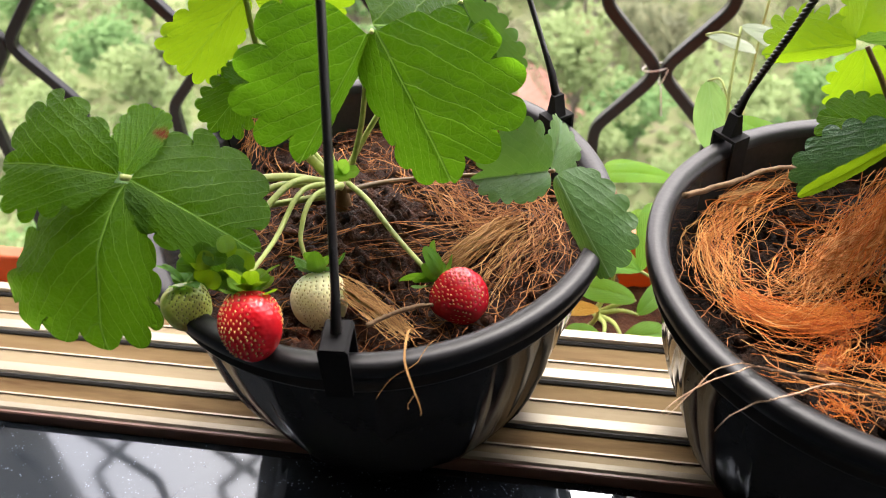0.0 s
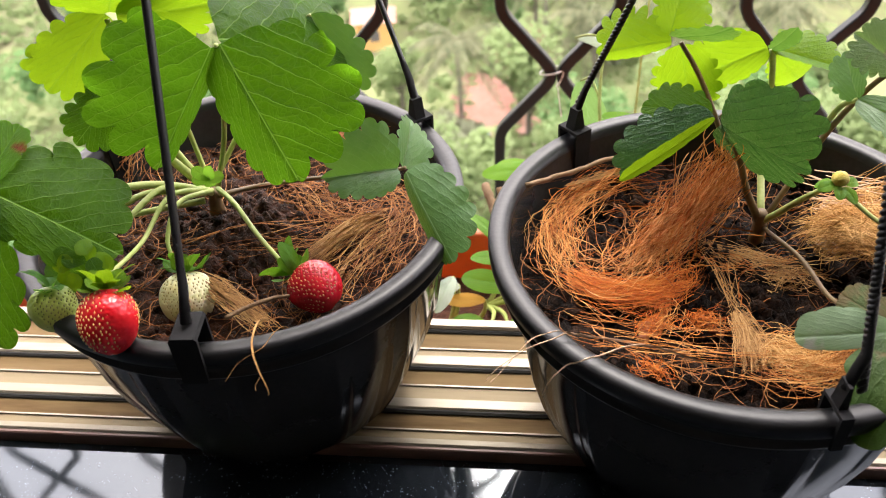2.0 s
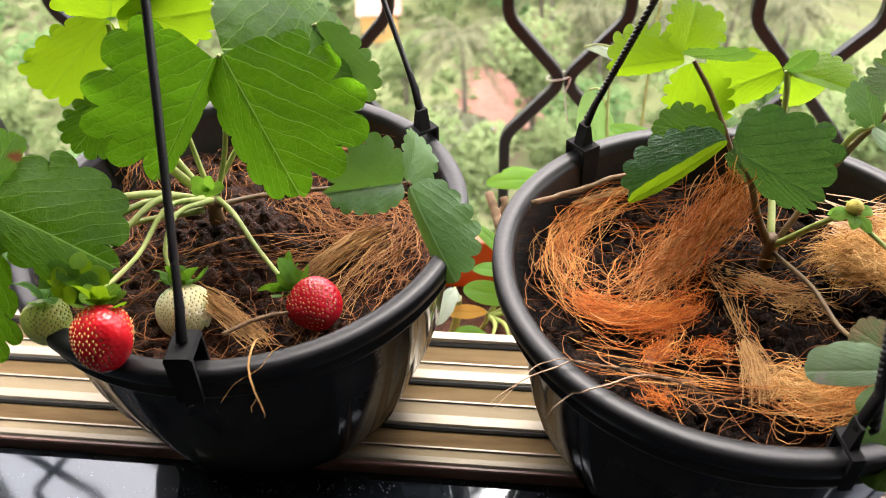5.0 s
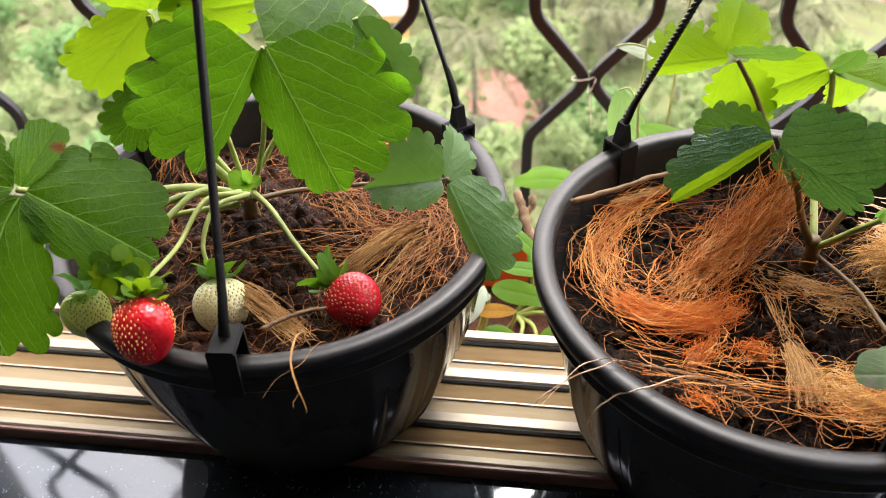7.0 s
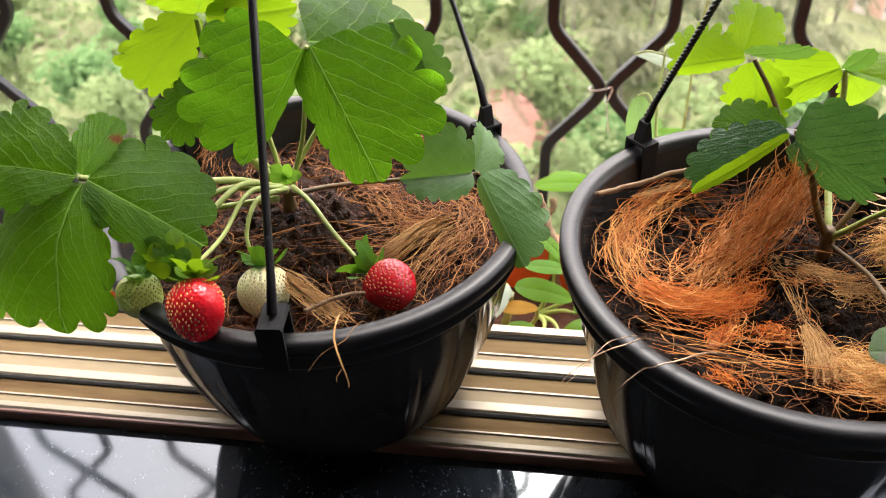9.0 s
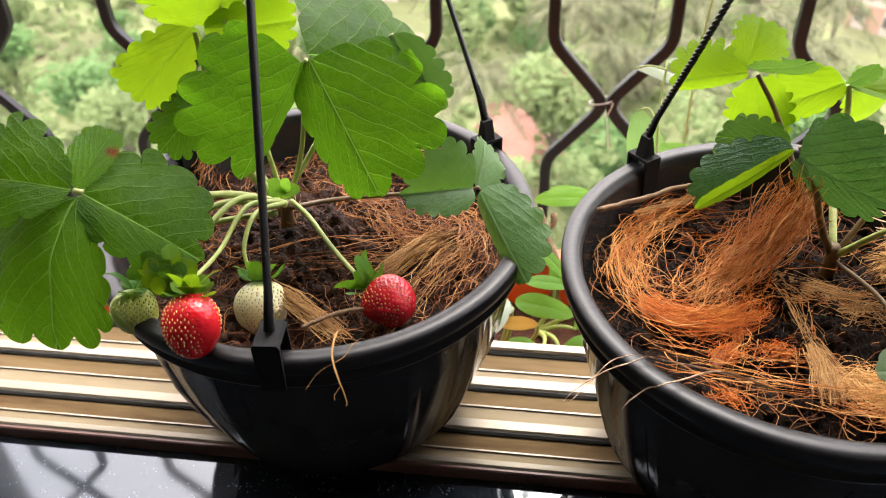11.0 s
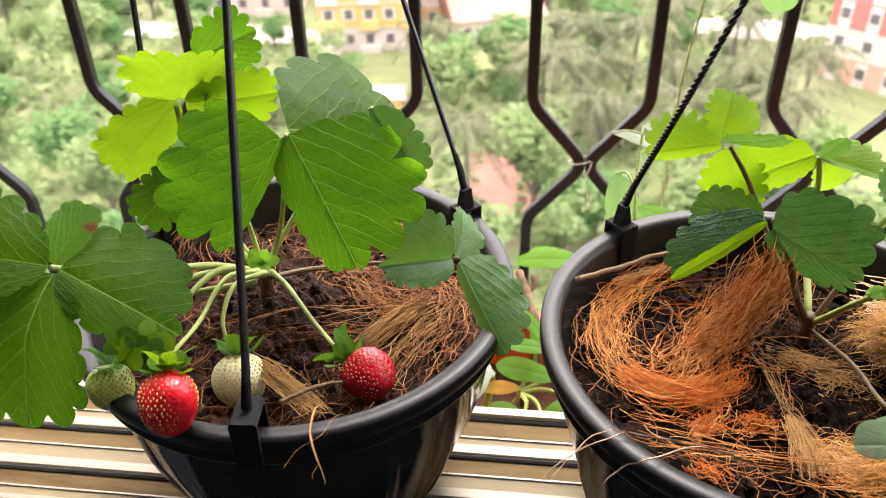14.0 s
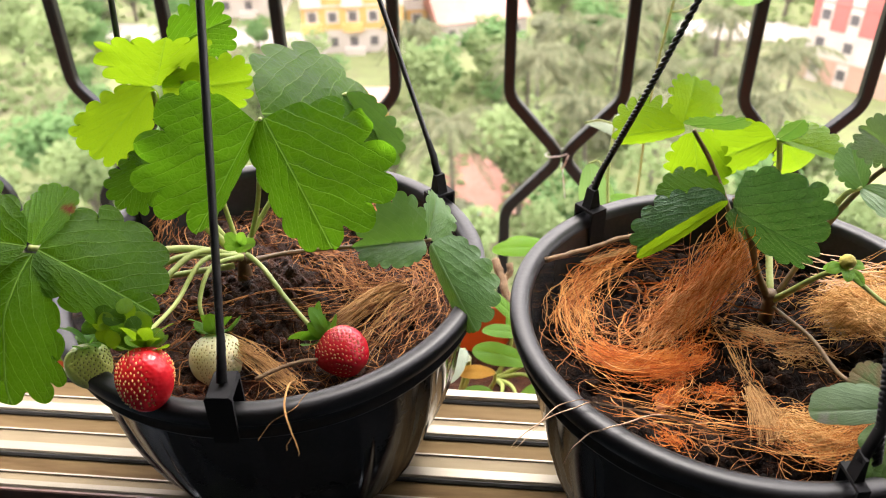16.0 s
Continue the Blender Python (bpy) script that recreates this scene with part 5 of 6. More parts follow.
leaf(plant, [(0.166, 0.301, 0.138), (0.155, 0.332, 0.155), (0.140, 0.347, 0.185), (0.1282, 0.3519, 0.2032)], [
    ((0.1236, 0.3529, 0.2037), (0.0917, 0.3734, 0.1868), (0.0067, 0.0193), (-0.63, -0.68, 0.37), (-28, 3), 0.08, 0, (-34, -23), "y", 0.64, 0.20, 0.00),
    ((0.1229, 0.3541, 0.2057), (0.128, 0.3685, 0.2248), (0.0126, 0.0186), (0.05, -0.8, 0.6), (28, -9), 0.07, 0, (-13, -18), "x", 0.69, 0.15, 0.00),
    ((0.1254, 0.3515, 0.2060), (0.1428, 0.3237, 0.2241), (0.0118, 0.0118), (-0.14, -0.60, -0.79), (5, 5), 0.04, 0, -15, "d"),
    ((0.1288, 0.3540, 0.2008), (0.1405, 0.3641, 0.1598), (0.0164, 0.0164), (-0.06, -0.97, -0.25), (0, 0), 0.04, 0, -15, "y"),
], 0.0017, 0.0012, STALK_RED, "bright leaf with a scorched edge", 12)
leaf(plant, [(0.168, 0.302, 0.138), (0.173, 0.340, 0.155), (0.1735, 0.349, 0.185), (0.1702, 0.3483, 0.2012)], [
    ((0.168, 0.3491, 0.2018), (0.1424, 0.3756, 0.1705), (0.0102, 0.0172), (-0.77, -0.64, 0.09), (-4, 18), 0.06, 0, (-26, -12), "y", 0.56, 0.10, 0.01),
    ((0.1701, 0.3484, 0.2016), (0.2, 0.3425, 0.1945), (0.0159, 0.0084), (-0.01, -0.78, 0.63), (-15, 56), 0.06, 0, (-25, -1), "y", 0.56, 0.00, 0.04),
    ((0.1736, 0.3492, 0.1983), (0.1973, 0.3795, 0.1693), (0.0118, 0.0118), (0.46, -0.78, -0.44), (-5, -5), 0.04, 0, -15, "y"),
    ((0.1693, 0.3466, 0.2023), (0.1751, 0.3356, 0.2178), (0.0055, 0.0055), (-0.17, -0.83, -0.53), (20, 20), 0.04, 0, -15, "d"),
], 0.0019, 0.0015, None, "bright young leaf with the light behind it", 13)
leaf(plant, [(0.169, 0.299, 0.138), (0.188, 0.307, 0.178), (0.198, 0.302, 0.205), (0.2050, 0.2964, 0.2190)], [
    ((0.2049, 0.2966, 0.2192), (0.1872, 0.3022, 0.2306), (0.0109, 0.0109), (0.06, -0.86, 0.51), (14, 14), 0.05, 0, -15, "g"),
    ((0.2054, 0.2962, 0.2189), (0.2250, 0.3017, 0.2274), (0.0109, 0.0118), (-0.21, -0.52, 0.83), (14, 14), 0.05, 0, -15, "g"),
    ((0.1936, 0.2971, 0.2035), (0.1906, 0.3148, 0.2163), (0.0091, 0.0091), (-0.84, -0.40, 0.36), (16, 16), 0.05, 0, -15, "d"),
    ((0.1936, 0.2971, 0.2035), (0.2216, 0.2638, 0.1949), (0.0082, 0.0091), (-0.31, -0.47, 0.83), (14, 14), 0.09, 0, -15, "d"),
    ((0.2169, 0.2980, 0.2201), (0.2378, 0.2844, 0.2034), (0.0091, 0.0091), (-0.44, -0.88, 0.17), (14, 14), 0.05, 0, -15, "g"),
], 0.0016, 0.0012, STALK_RED, "curled greyish leaf", 14)
stalk(plant, [(0.1885, 0.3085, 0.186), (0.1905, 0.303, 0.1975), (0.1936, 0.2971, 0.2035)], 0.0014, 0.0012)
leaf(plant, [(0.169, 0.297, 0.134), (0.179, 0.270, 0.138), (0.183, 0.240, 0.142), (0.188, 0.216, 0.155), (0.1922, 0.2035, 0.1602)], [
    ((0.1908, 0.2020, 0.1613), (0.1603, 0.2107, 0.1479), (0.0055, 0.0105), (-0.46, -0.63, 0.63), (6, 6), 0.03, 0, -15, "p"),
    ((0.1912, 0.1995, 0.1606), (0.1874, 0.1635, 0.1413), (0.02, 0.0209), (-0.44, -0.39, 0.81), (4, 6), 0.06, 0, -25, "o"),
    ((0.1949, 0.2051, 0.1590), (0.2199, 0.1844, 0.1400), (0.02, 0.0127), (-0.28, -0.81, 0.52), (8, -10), 0.05, -0.08, -20, "o"),
    ((0.1928, 0.2046, 0.1604), (0.1798, 0.2282, 0.1555), (0.0073, 0.0082), (-0.74, -0.28, 0.62), (4, 4), 0.04, 0, -15, "b"),
    ((0.1941, 0.2042, 0.1606), (0.2067, 0.2172, 0.1624), (0.0082, 0.0109), (0.05, -0.18, 0.98), (4, 4), 0.04, 0, -15, "b"),
], 0.0012, 0.0009, STALK_RED, "old drooping leaf with withered brown patches", 15)
stalk(plant, [(0.169, 0.298, 0.138), (0.1720, 0.2910, 0.1480), (0.1769, 0.2829, 0.1615), (0.1862, 0.2765, 0.1750)], 0.0018, 0.0013, name="flower_stalk")
stalk(plant, [(0.1862, 0.2765, 0.1740), (0.195, 0.272, 0.168), (0.2070, 0.2579, 0.1650), (0.2380, 0.2400, 0.1640)], 0.0012, 0.0010, name="runner")
flower = part("flower_head", *lathe([(0.0, 0.0), (0.0022, 0.0002), (0.0034, 0.0018), (0.0036, 0.0034), (0.0026, 0.0052), (0.0, 0.0062)], (0.1875, 0.2760, 0.1748), 20), mottled("flower_yellow", [(0.45, 0.36, 0.04), (0.60, 0.50, 0.09)], 300, 0.6, relief=0.6), plant, "yellow flower centre past bloom")
for k in range(6):
    a = k * 1.05 + 0.3
    c = np.array((0.1875, 0.2760, 0.1755))
    d = np.array((math.cos(a), math.sin(a), -0.35 + 0.3 * math.sin(a * 2)))
    v, f, uv = blade(c + 0.002 * d, c + 0.0095 * d, 0.0055, (0.1, -0.4, 0.9), 10, 0.1, 0, 0, 5, 20, 0.0, 300 + k, 0.3)
    part("sepal", v, f, LEAF["s"], flower, uvs=uv)
solo("shell_chip", *husk([(0.1955, 0.296, 0.1275), (0.199, 0.291, 0.1290), (0.203, 0.288, 0.1275)], 0.0028, 90), THREAD, "small whitish chip on the soil", "chip")

# ---- seedlings in the planter ----


def seedling(x, y, z, height, lean, blades, kind, seed, label, width=0.5, group="seedlings"):
    rnd = np.random.RandomState(seed)
    top = np.array((x + lean[0], y + lean[1], z + height))
    ob = thing("seedling", (x, y, z), label, "seedling", group)
    line = glide([(x, y, z), (x + lean[0] * 0.3, y + lean[1] * 0.3, z + height * 0.55), top], 16)
    part("stem", *tube(line, np.linspace(0.0022, 0.0012, 16), 7), STALK, ob)
    for k, (length, ang, up) in enumerate(blades):
        b = line[-1 - (k % 3) * 3]
        t = b + length * np.array((math.cos(ang) * math.cos(up), math.sin(ang) * math.cos(up), math.sin(up)))
        leaflet(ob, b, t, length * width, (0.1 * rnd.normal(), -0.25, 1), 8, 0.1, kind, seed * 10 + k, 0, 0, "leaf_blade", rings=8, sectors=36, point=0.35)
    return ob


rnd = np.random.RandomState(17)
for k in range(22):
    x, y = rnd.uniform(-0.58, 0.58), rnd.uniform(0.375, 0.445)
    if -0.03 < x < 0.13:
        x += 0.2
    if -0.20 < x < -0.13:
        x -= 0.09
    h = rnd.uniform(0.015, 0.040) if x > -0.3 else rnd.uniform(0.03, 0.08)
    n = rnd.randint(3, 6)
    seedling(x, y, -0.046 if x > -0.165 else -0.096, h, (rnd.normal(0, 0.008), rnd.normal(0, 0.008)), [(rnd.uniform(0.018, 0.034), rnd.uniform(0, 6.28), rnd.uniform(-0.2, 0.6)) for _ in range(n)], "s", 400 + k, "bright green broad-leaved seedling in the planter", 0.48)


def sprig(root, blades, label, seed):
    """A seedling whose leaves are given by base, tip and width."""
    ob = thing("seedling", root, label, "seedling", "seedlings")
    for k, (b, t, w, kind) in enumerate(blades):
        r, b3 = np.array(root), np.array(b)
        part("stem", *tube(glide([r, r * 0.5 + b3 * 0.5 + np.array((0.004, 0.002, 0.002)), b3], 14), np.linspace(0.0022, 0.0010, 14), 7), STALK, ob)
        leaflet(ob, b, t, w, (0.1, -0.45, 0.9), 10, 0.10, kind, seed * 10 + k, 0, 0, "leaf_blade", rings=10, sectors=48, point=0.3)
    return ob


sprig((0.0300, 0.4250, -0.0460), [((0.0543, 0.3995, -0.0052), (0.0139, 0.3966, 0.0070), 0.017, "s"), ((0.0561, 0.3894, -0.0082), (0.0751, 0.4139, -0.0019), 0.014, "s"), ((0.0469, 0.3703, -0.0136), (0.0740, 0.3775, -0.0106), 0.018, "s"), ((0.0341, 0.3663, -0.0114), (0.0093, 0.3654, -0.0059), 0.016, "s"), ((0.0415, 0.4288, -0.0043), (0.0429, 0.4455, 0.0074), 0.012, "s")], "bright green seedling with long leaves in the planter", 48)
sprig((0.0200, 0.4000, -0.0460), [((0.0307, 0.3863, -0.0033), (0.0050, 0.3777, 0.0020), 0.01, "k")], "single yellowed orange leaf in the planter", 49)
sprig((0.0000, 0.3850, -0.0460), [((0.0090, 0.3882, 0.0156), (0.0004, 0.3527, 0.0164), 0.012, "w"), ((0.0131, 0.3846, 0.0115), (0.0015, 0.3714, 0.0208), 0.01, "w")], "whitish variegated leaves at the edge of the planter", 50)
sprig((0.0750, 0.4400, -0.0460), [((0.0836, 0.5145, 0.0118), (0.0232, 0.5013, 0.0213), 0.016, "s"), ((0.0508, 0.4907, -0.0078), (0.0634, 0.4811, -0.0023), 0.016, "s"), ((0.0794, 0.5148, 0.0114), (0.0333, 0.5384, 0.0049), 0.014, "s")], "tall seedling with long pointed leaves", 51)
tall = thing("tall_seedling", (0.110, 0.440, -0.046), "thin tall seedling with pointed light green leaves", "seedling")
line = glide([(0.110, 0.440, -0.046), (0.112, 0.47, 0.03), (0.108, 0.505, 0.085), (0.112, 0.535, 0.125)], 24)
part("stem", *tube(line, np.linspace(0.0019, 0.0009, 24), 7), STALK, tall)
for b, t, w, n, k in (((0.0950, 0.520, 0.092), (0.1085, 0.500, 0.048), 0.027, (-0.35, -0.8, 0.5), "v"), ((0.090, 0.535, 0.118), (0.128, 0.548, 0.100), 0.013, (0.1, -0.3, 0.9), "w"), ((0.112, 0.535, 0.125), (0.150, 0.53, 0.110), 0.018, (0, -0.3, 1), "w"), ((0.110, 0.50, 0.075), (0.155, 0.49, 0.06), 0.020, (0, -0.3, 1), "s")):
    leaflet(tall, b, t, w, n, 8, 0.06, k, 490, 0, 0, "leaf_blade", rings=8, sectors=36, point=0.4)
part("stem", *tube(glide([(0.108, 0.505, 0.085), (0.102, 0.515, 0.096), (0.0950, 0.520, 0.092)], 8), 0.0008, 6), STALK, tall)
part("stem", *tube(glide([(0.112, 0.53, 0.12), (0.100, 0.534, 0.121), (0.090, 0.535, 0.118)], 8), 0.0008, 6), STALK, tall)
for b, t, w in (((0.055, 0.40, 0.020), (0.018, 0.43, 0.036), 0.010), ((0.055, 0.40, 0.020), (0.020, 0.40, 0.022), 0.011), ((0.055, 0.40, 0.020), (0.060, 0.44, 0.045), 0.014)):
    leaflet(tall, b, t, w, (0, -0.3, 1), 10, 0.08, "s", 495, 0, 0, "leaf_blade", rings=8, sectors=36, point=0.5)
part("stem", *tube(glide([(0.090, 0.43, -0.046), (0.075, 0.42, -0.01), (0.055, 0.40, 0.020)], 10), 0.0012, 6), STALK, tall)
vine = thing("climbing_vine", (0.165, 0.69, -0.158), "thin green vine climbing the grille with a heart-shaped leaf", "vine")
line = glide([(0.165, 0.690, -0.158), (0.163, 0.695, 0.02), (0.166, 0.698, 0.10), (0.172, 0.698, 0.16), (0.180, 0.698, 0.24), (0.172, 0.70, 0.40)], 40)
part("stem", *tube(line, 0.0011, 6), STALK, vine)
part("tendril", *tube(glide([(0.170, 0.698, 0.15), (0.185, 0.69, 0.158), (0.205, 0.68, 0.185)], 12), 0.0006, 5), STALK, vine)
leaflet(vine, (0.225, 0.69, 0.205), (0.233, 0.68, 0.163), 0.036, (0.2, -0.8, 0.5), 8, 0.05, "v", 499, 0, 0, "leaf_blade", rings=8, sectors=36, point=0.3)
part("stem", *tube(glide([(0.180, 0.698, 0.24), (0.205, 0.695, 0.225), (0.225, 0.69, 0.205)], 10), 0.0008, 6), STALK, vine)

# ---- outside: ground, trees, buildings ----
GZ = -36.0


def foliage(name, colours, share=0.45, island=0.14):
    """Leaves seen from afar: two scales of colour, and light passing through."""
    m = mottled(name, colours, 0.3, 0.8, fine=2.5, relief=0.2, island=island, spec=0.06)
    nodes, links = m.node_tree.nodes, m.node_tree.links
    p = nodes["Principled BSDF"]
    t = nodes.new("ShaderNodeBsdfTranslucent")
    links.new(p.inputs["Base Color"].links[0].from_socket, t.inputs[0])
    blend = nodes.new("ShaderNodeMixShader")
    blend.inputs[0].default_value = share
    links.new(p.outputs[0], blend.inputs[1])
    links.new(t.outputs[0], blend.inputs[2])
    links.new(blend.outputs[0], nodes["Material Output"].inputs[0])
    return m


GROUND = mottled("scrub_ground", [(0.15, 0.12, 0.085), (0.15, 0.16, 0.080), (0.17, 0.20, 0.085), (0.22, 0.20, 0.13)], 0.06, 0.9, fine=0.5, relief=0.5, distance=0.3, spec=0.1)
EARTH = mottled("red_earth", [(0.16, 0.080, 0.058), (0.215, 0.118, 0.088), (0.27, 0.165, 0.13)], 0.2, 0.9, fine=2, relief=0.4, distance=0.1, spec=0.1)
# leaf greens lifted towards grey-blue: the distance haze is put into these colours
FOLIAGE = [foliage("foliage_%d" % i, c) for i, c in enumerate((
    [(0.110, 0.203, 0.075), (0.145, 0.244, 0.093), (0.186, 0.284, 0.116)],
    [(0.174, 0.238, 0.099), (0.211, 0.273, 0.118), (0.249, 0.307, 0.145)],
    [(0.191, 0.209, 0.130), (0.226, 0.241, 0.151), (0.267, 0.274, 0.183)]))]
PALM = foliage("palm_frond", [(0.120, 0.140, 0.078), (0.185, 0.198, 0.112), (0.270, 0.268, 0.165)], 0.35, 0.3)
BARK = mottled("bark", [(0.10, 0.085, 0.065), (0.16, 0.14, 0.11)], 1.0, 0.9, fine=8, relief=0.5, distance=0.05)
YELLOW = mottled("yellow_plaster", [(0.46, 0.27, 0.085), (0.56, 0.36, 0.13)], 0.2, 0.85, fine=3, relief=0.2)
CREAM = mottled("cream_plaster", [(0.40, 0.355, 0.30), (0.50, 0.45, 0.39)], 0.2, 0.85, fine=3, relief=0.2)
PINK = mottled("red_pink_plaster", [(0.34, 0.095, 0.080), (0.42, 0.135, 0.115)], 0.2, 0.85, fine=3, relief=0.2)
TAN = mottled("brown_plaster", [(0.36, 0.22, 0.16), (0.46, 0.30, 0.22)], 0.2, 0.85, fine=3, relief=0.2)
PANE = mottled("window_dark", [(0.07, 0.065, 0.065), (0.12, 0.11, 0.11)], 0.3, 0.3, relief=0.05)
ROOF = mottled("tile_roof", [(0.30, 0.15, 0.12), (0.38, 0.22, 0.18)], 0.5, 0.9, fine=4, relief=0.4, distance=0.05)
ROAD = mottled("pale_road", [(0.30, 0.26, 0.23), (0.38, 0.34, 0.30)], 0.3, 0.9, fine=3)
BLUE = mottled("blue_sheet", [(0.30, 0.42, 0.56), (0.40, 0.52, 0.64)], 0.4, 0.6, fine=3)


def land(x, y):
    return GZ + 0.8 * noise.noise((x * 0.04, y * 0.04, 0.3)) + max(0.0, y - 145) * 0.02


verts, faces, nx, ny = [], [], 90, 90
xs = [math.copysign(abs(u) ** 2.2, u) * 2200 for u in np.linspace(-1, 1, nx + 1)]
ys = [-40 + (v**2.4) * 3600 for v in np.linspace(0, 1, ny + 1)]
for x in xs:
    for y in ys:
        verts.append((x, y, land(x, y)))
for i in range(nx):
    for j in range(ny):
        a = i * (ny + 1) + j
        faces.append((a, a + ny + 1, a + ny + 2, a + 1))
solo("ground", verts, faces, GROUND, "scrubby green and brown land far below", "ground", "structure")


def ground_patch(name, cx, cy, rx, ry, mat, label, category, seed, lift=0.2):
    verts, faces, n = [], [], 60
    for r in range(9):
        for k in range(n):
            a = 2 * math.pi * k / n
            q = r / 8 * (1 + 0.35 * noise.noise((math.cos(a) * 1.7 + seed, math.sin(a) * 1.7, 0)) + 0.12 * noise.noise((math.cos(a) * 6 + seed, math.sin(a) * 6, 1)))
            x, y = cx + rx * q * math.cos(a), cy + ry * q * math.sin(a)
            verts.append((x, y, land(x, y) + lift))
    for r in range(8):
        for k in range(n):
            faces.append((r * n + k, (r + 1) * n + k, (r + 1) * n + (k + 1) % n, r * n + (k + 1) % n))
    return solo(name, verts, faces, mat, label, category, "structure")


ground_patch("bare_earth", -2.6, 62.5, 3.8, 6.0, EARTH, "patch of bare red earth among bushes", "ground", 1)
ground_patch("bare_earth", -0.2, 73.0, 2.8, 7.0, EARTH, "strip of bare red earth", "ground", 2, 0.3)
ground_patch("track_road", 27.0, 104.0, 11.0, 4.0, ROAD, "pale dusty road", "road", 3)
ground_patch("track_road", -38.0, 98.0, 16.0, 3.5, ROAD, "pale dusty road", "road", 4)


def crown(seed, radius, height, clumps, size):
    """A ragged crown of many small leaf sprays round a few limbs."""
    rnd = np.random.RandomState(seed)
    lobes = [(rnd.normal(0, 0.42, 3) * np.array((radius, radius, height * 0.5)), rnd.uniform(0.35, 0.7)) for _ in range(9)]
    verts, faces = [], []
    for _ in range(clumps):
        c, s = lobes[rnd.randint(9)]
        d = rnd.normal(0, 1, 3)
        d /= np.linalg.norm(d)
        p = c + d * s * np.array((radius, radius, height * 0.6)) * rnd.uniform(0.5, 1.08)
        u = np.cross(d + rnd.normal(0, 0.6, 3), (0, 0, 1))
        u /= np.linalg.norm(u) + 1e-9
        w = np.cross(u, d + rnd.normal(0, 0.5, 3))
        w /= np.linalg.norm(w) + 1e-9
        q, n = size * rnd.uniform(0.6, 1.5), len(verts)
        verts += [p - u * q - w * q * 0.4, p + u * q * 0.3 - w * q * 0.8, p + u * q - d * q * 0.3, p + w * q * 0.8 - d * q * 0.2, p + d * q * 0.25]
        faces += [(n, n + 1, n + 4), (n + 1, n + 2, n + 4), (n + 2, n + 3, n + 4), (n + 3, n, n + 4)]
    return np.array(verts), faces


def tree(seed, radius, height, trunk, mat):
    ob = thing("tree", (0, 0, 0), "leafy green tree far below the window", "tree", "trees")
    v, f = crown(seed, radius, height, 1350, 0.24)
    rnd = np.random.RandomState(seed)
    shapes = [tube(glide([(0, 0, -1.2), (0.15, 0, trunk * 0.6), (0.0, 0.15, trunk + height * 0.3)], 8), np.linspace(0.30, 0.14, 8), 7)]
    for k in range(4):
        a = k * 1.6 + rnd.uniform(0, 0.6)
        shapes.append(tube(glide([(0.05, 0.03, trunk * 0.7), (0.4 * radius * math.cos(a), 0.4 * radius * math.sin(a), trunk + 0.2 * height), (0.7 * radius * math.cos(a), 0.7 * radius * math.sin(a), trunk + 0.4 * height)], 6), np.linspace(0.14, 0.05, 6), 6))
    part("trunk", *join(*shapes), BARK, ob)
    part("crown", v + np.array((0, 0, trunk + height * 0.5)), f, mat, ob, smooth=False)
    return ob


def palm(seed, height):
    rnd = np.random.RandomState(seed)
    ob = thing("palm_tree", (0, 0, 0), "coconut palm with long drooping fronds", "palm tree", "palm trees")
    top = np.array((rnd.normal(0, 0.9), rnd.normal(0, 0.9), height))
    part("trunk", *tube(glide([(0, 0, -1.2), (top[0] * 0.3, top[1] * 0.3, height * 0.5), top], 12), np.linspace(0.24, 0.15, 12), 8), BARK, ob)
    for k in range(23):
        a, up = 2.4 * k + rnd.uniform(-0.25, 0.25), rnd.uniform(-0.5, 1.2)
        out, size = np.array((math.cos(a), math.sin(a), 0)), rnd.uniform(3.4, 4.6)
        rib = np.array([top + out * size * t * math.cos(up * (1 - t)) + np.array((0, 0, size * (math.sin(up) * t - (0.62 + 0.2 * up) * t * t))) for t in np.linspace(0, 1, 17)])
        shapes = [tube(rib, np.linspace(0.06, 0.02, 17), 4)]
        side = np.cross(out, (0, 0, 1))
        for i in range(2, 17):
            reach = 0.85 * math.sin(math.pi * min(1, (i + 1.5) / 18.5)) + 0.15
            for sg in (-1, 1):
                tip = rib[i] + side * sg * reach * rnd.uniform(0.5, 0.9) + out * 0.5 * reach - np.array((0, 0, reach * rnd.uniform(0.45, 0.85)))
                w = out * 0.10
                mid = rib[i] * 0.55 + tip * 0.45 + np.array((0, 0, 0.12))
                shapes.append(([rib[i] - w * 0.6, rib[i] + w * 0.6, mid + w, tip, mid - w], [(0, 1, 2, 3, 4)]))
        part("frond", *join(*shapes), PALM, ob, smooth=False)
    return ob


kinds = [tree(501 + k, r, h, t, FOLIAGE[k % 3]) for k, (r, h, t) in enumerate(((2.7, 3.8, 2.4), (3.7, 4.8, 3.2), (2.1, 2.6, 1.2), (3.2, 3.6, 1.9), (2.6, 5.0, 2.8)))]
palms = [palm(520 + k, h) for k, h in enumerate((9.5, 11.5, 10.5))]
BUILT = [(-20.4, 93, 8, 12), (36, 78, 10, 17), (-14.6, 70, 2.6, 7), (-5.6, 97, 7, 9), (-2.6, 60.5, 1.7, 4.6), (-0.4, 70, 1.2, 4.5), (-38, 98, 12, 3), (27, 104, 9, 3.2), (-40, 110, 10, 9), (7, 120, 9, 6), (-11, 105, 5, 6)]


def free(x, y):
    return all(abs(x - bx) > rx or abs(y - by) > ry for bx, by, rx, ry in BUILT)


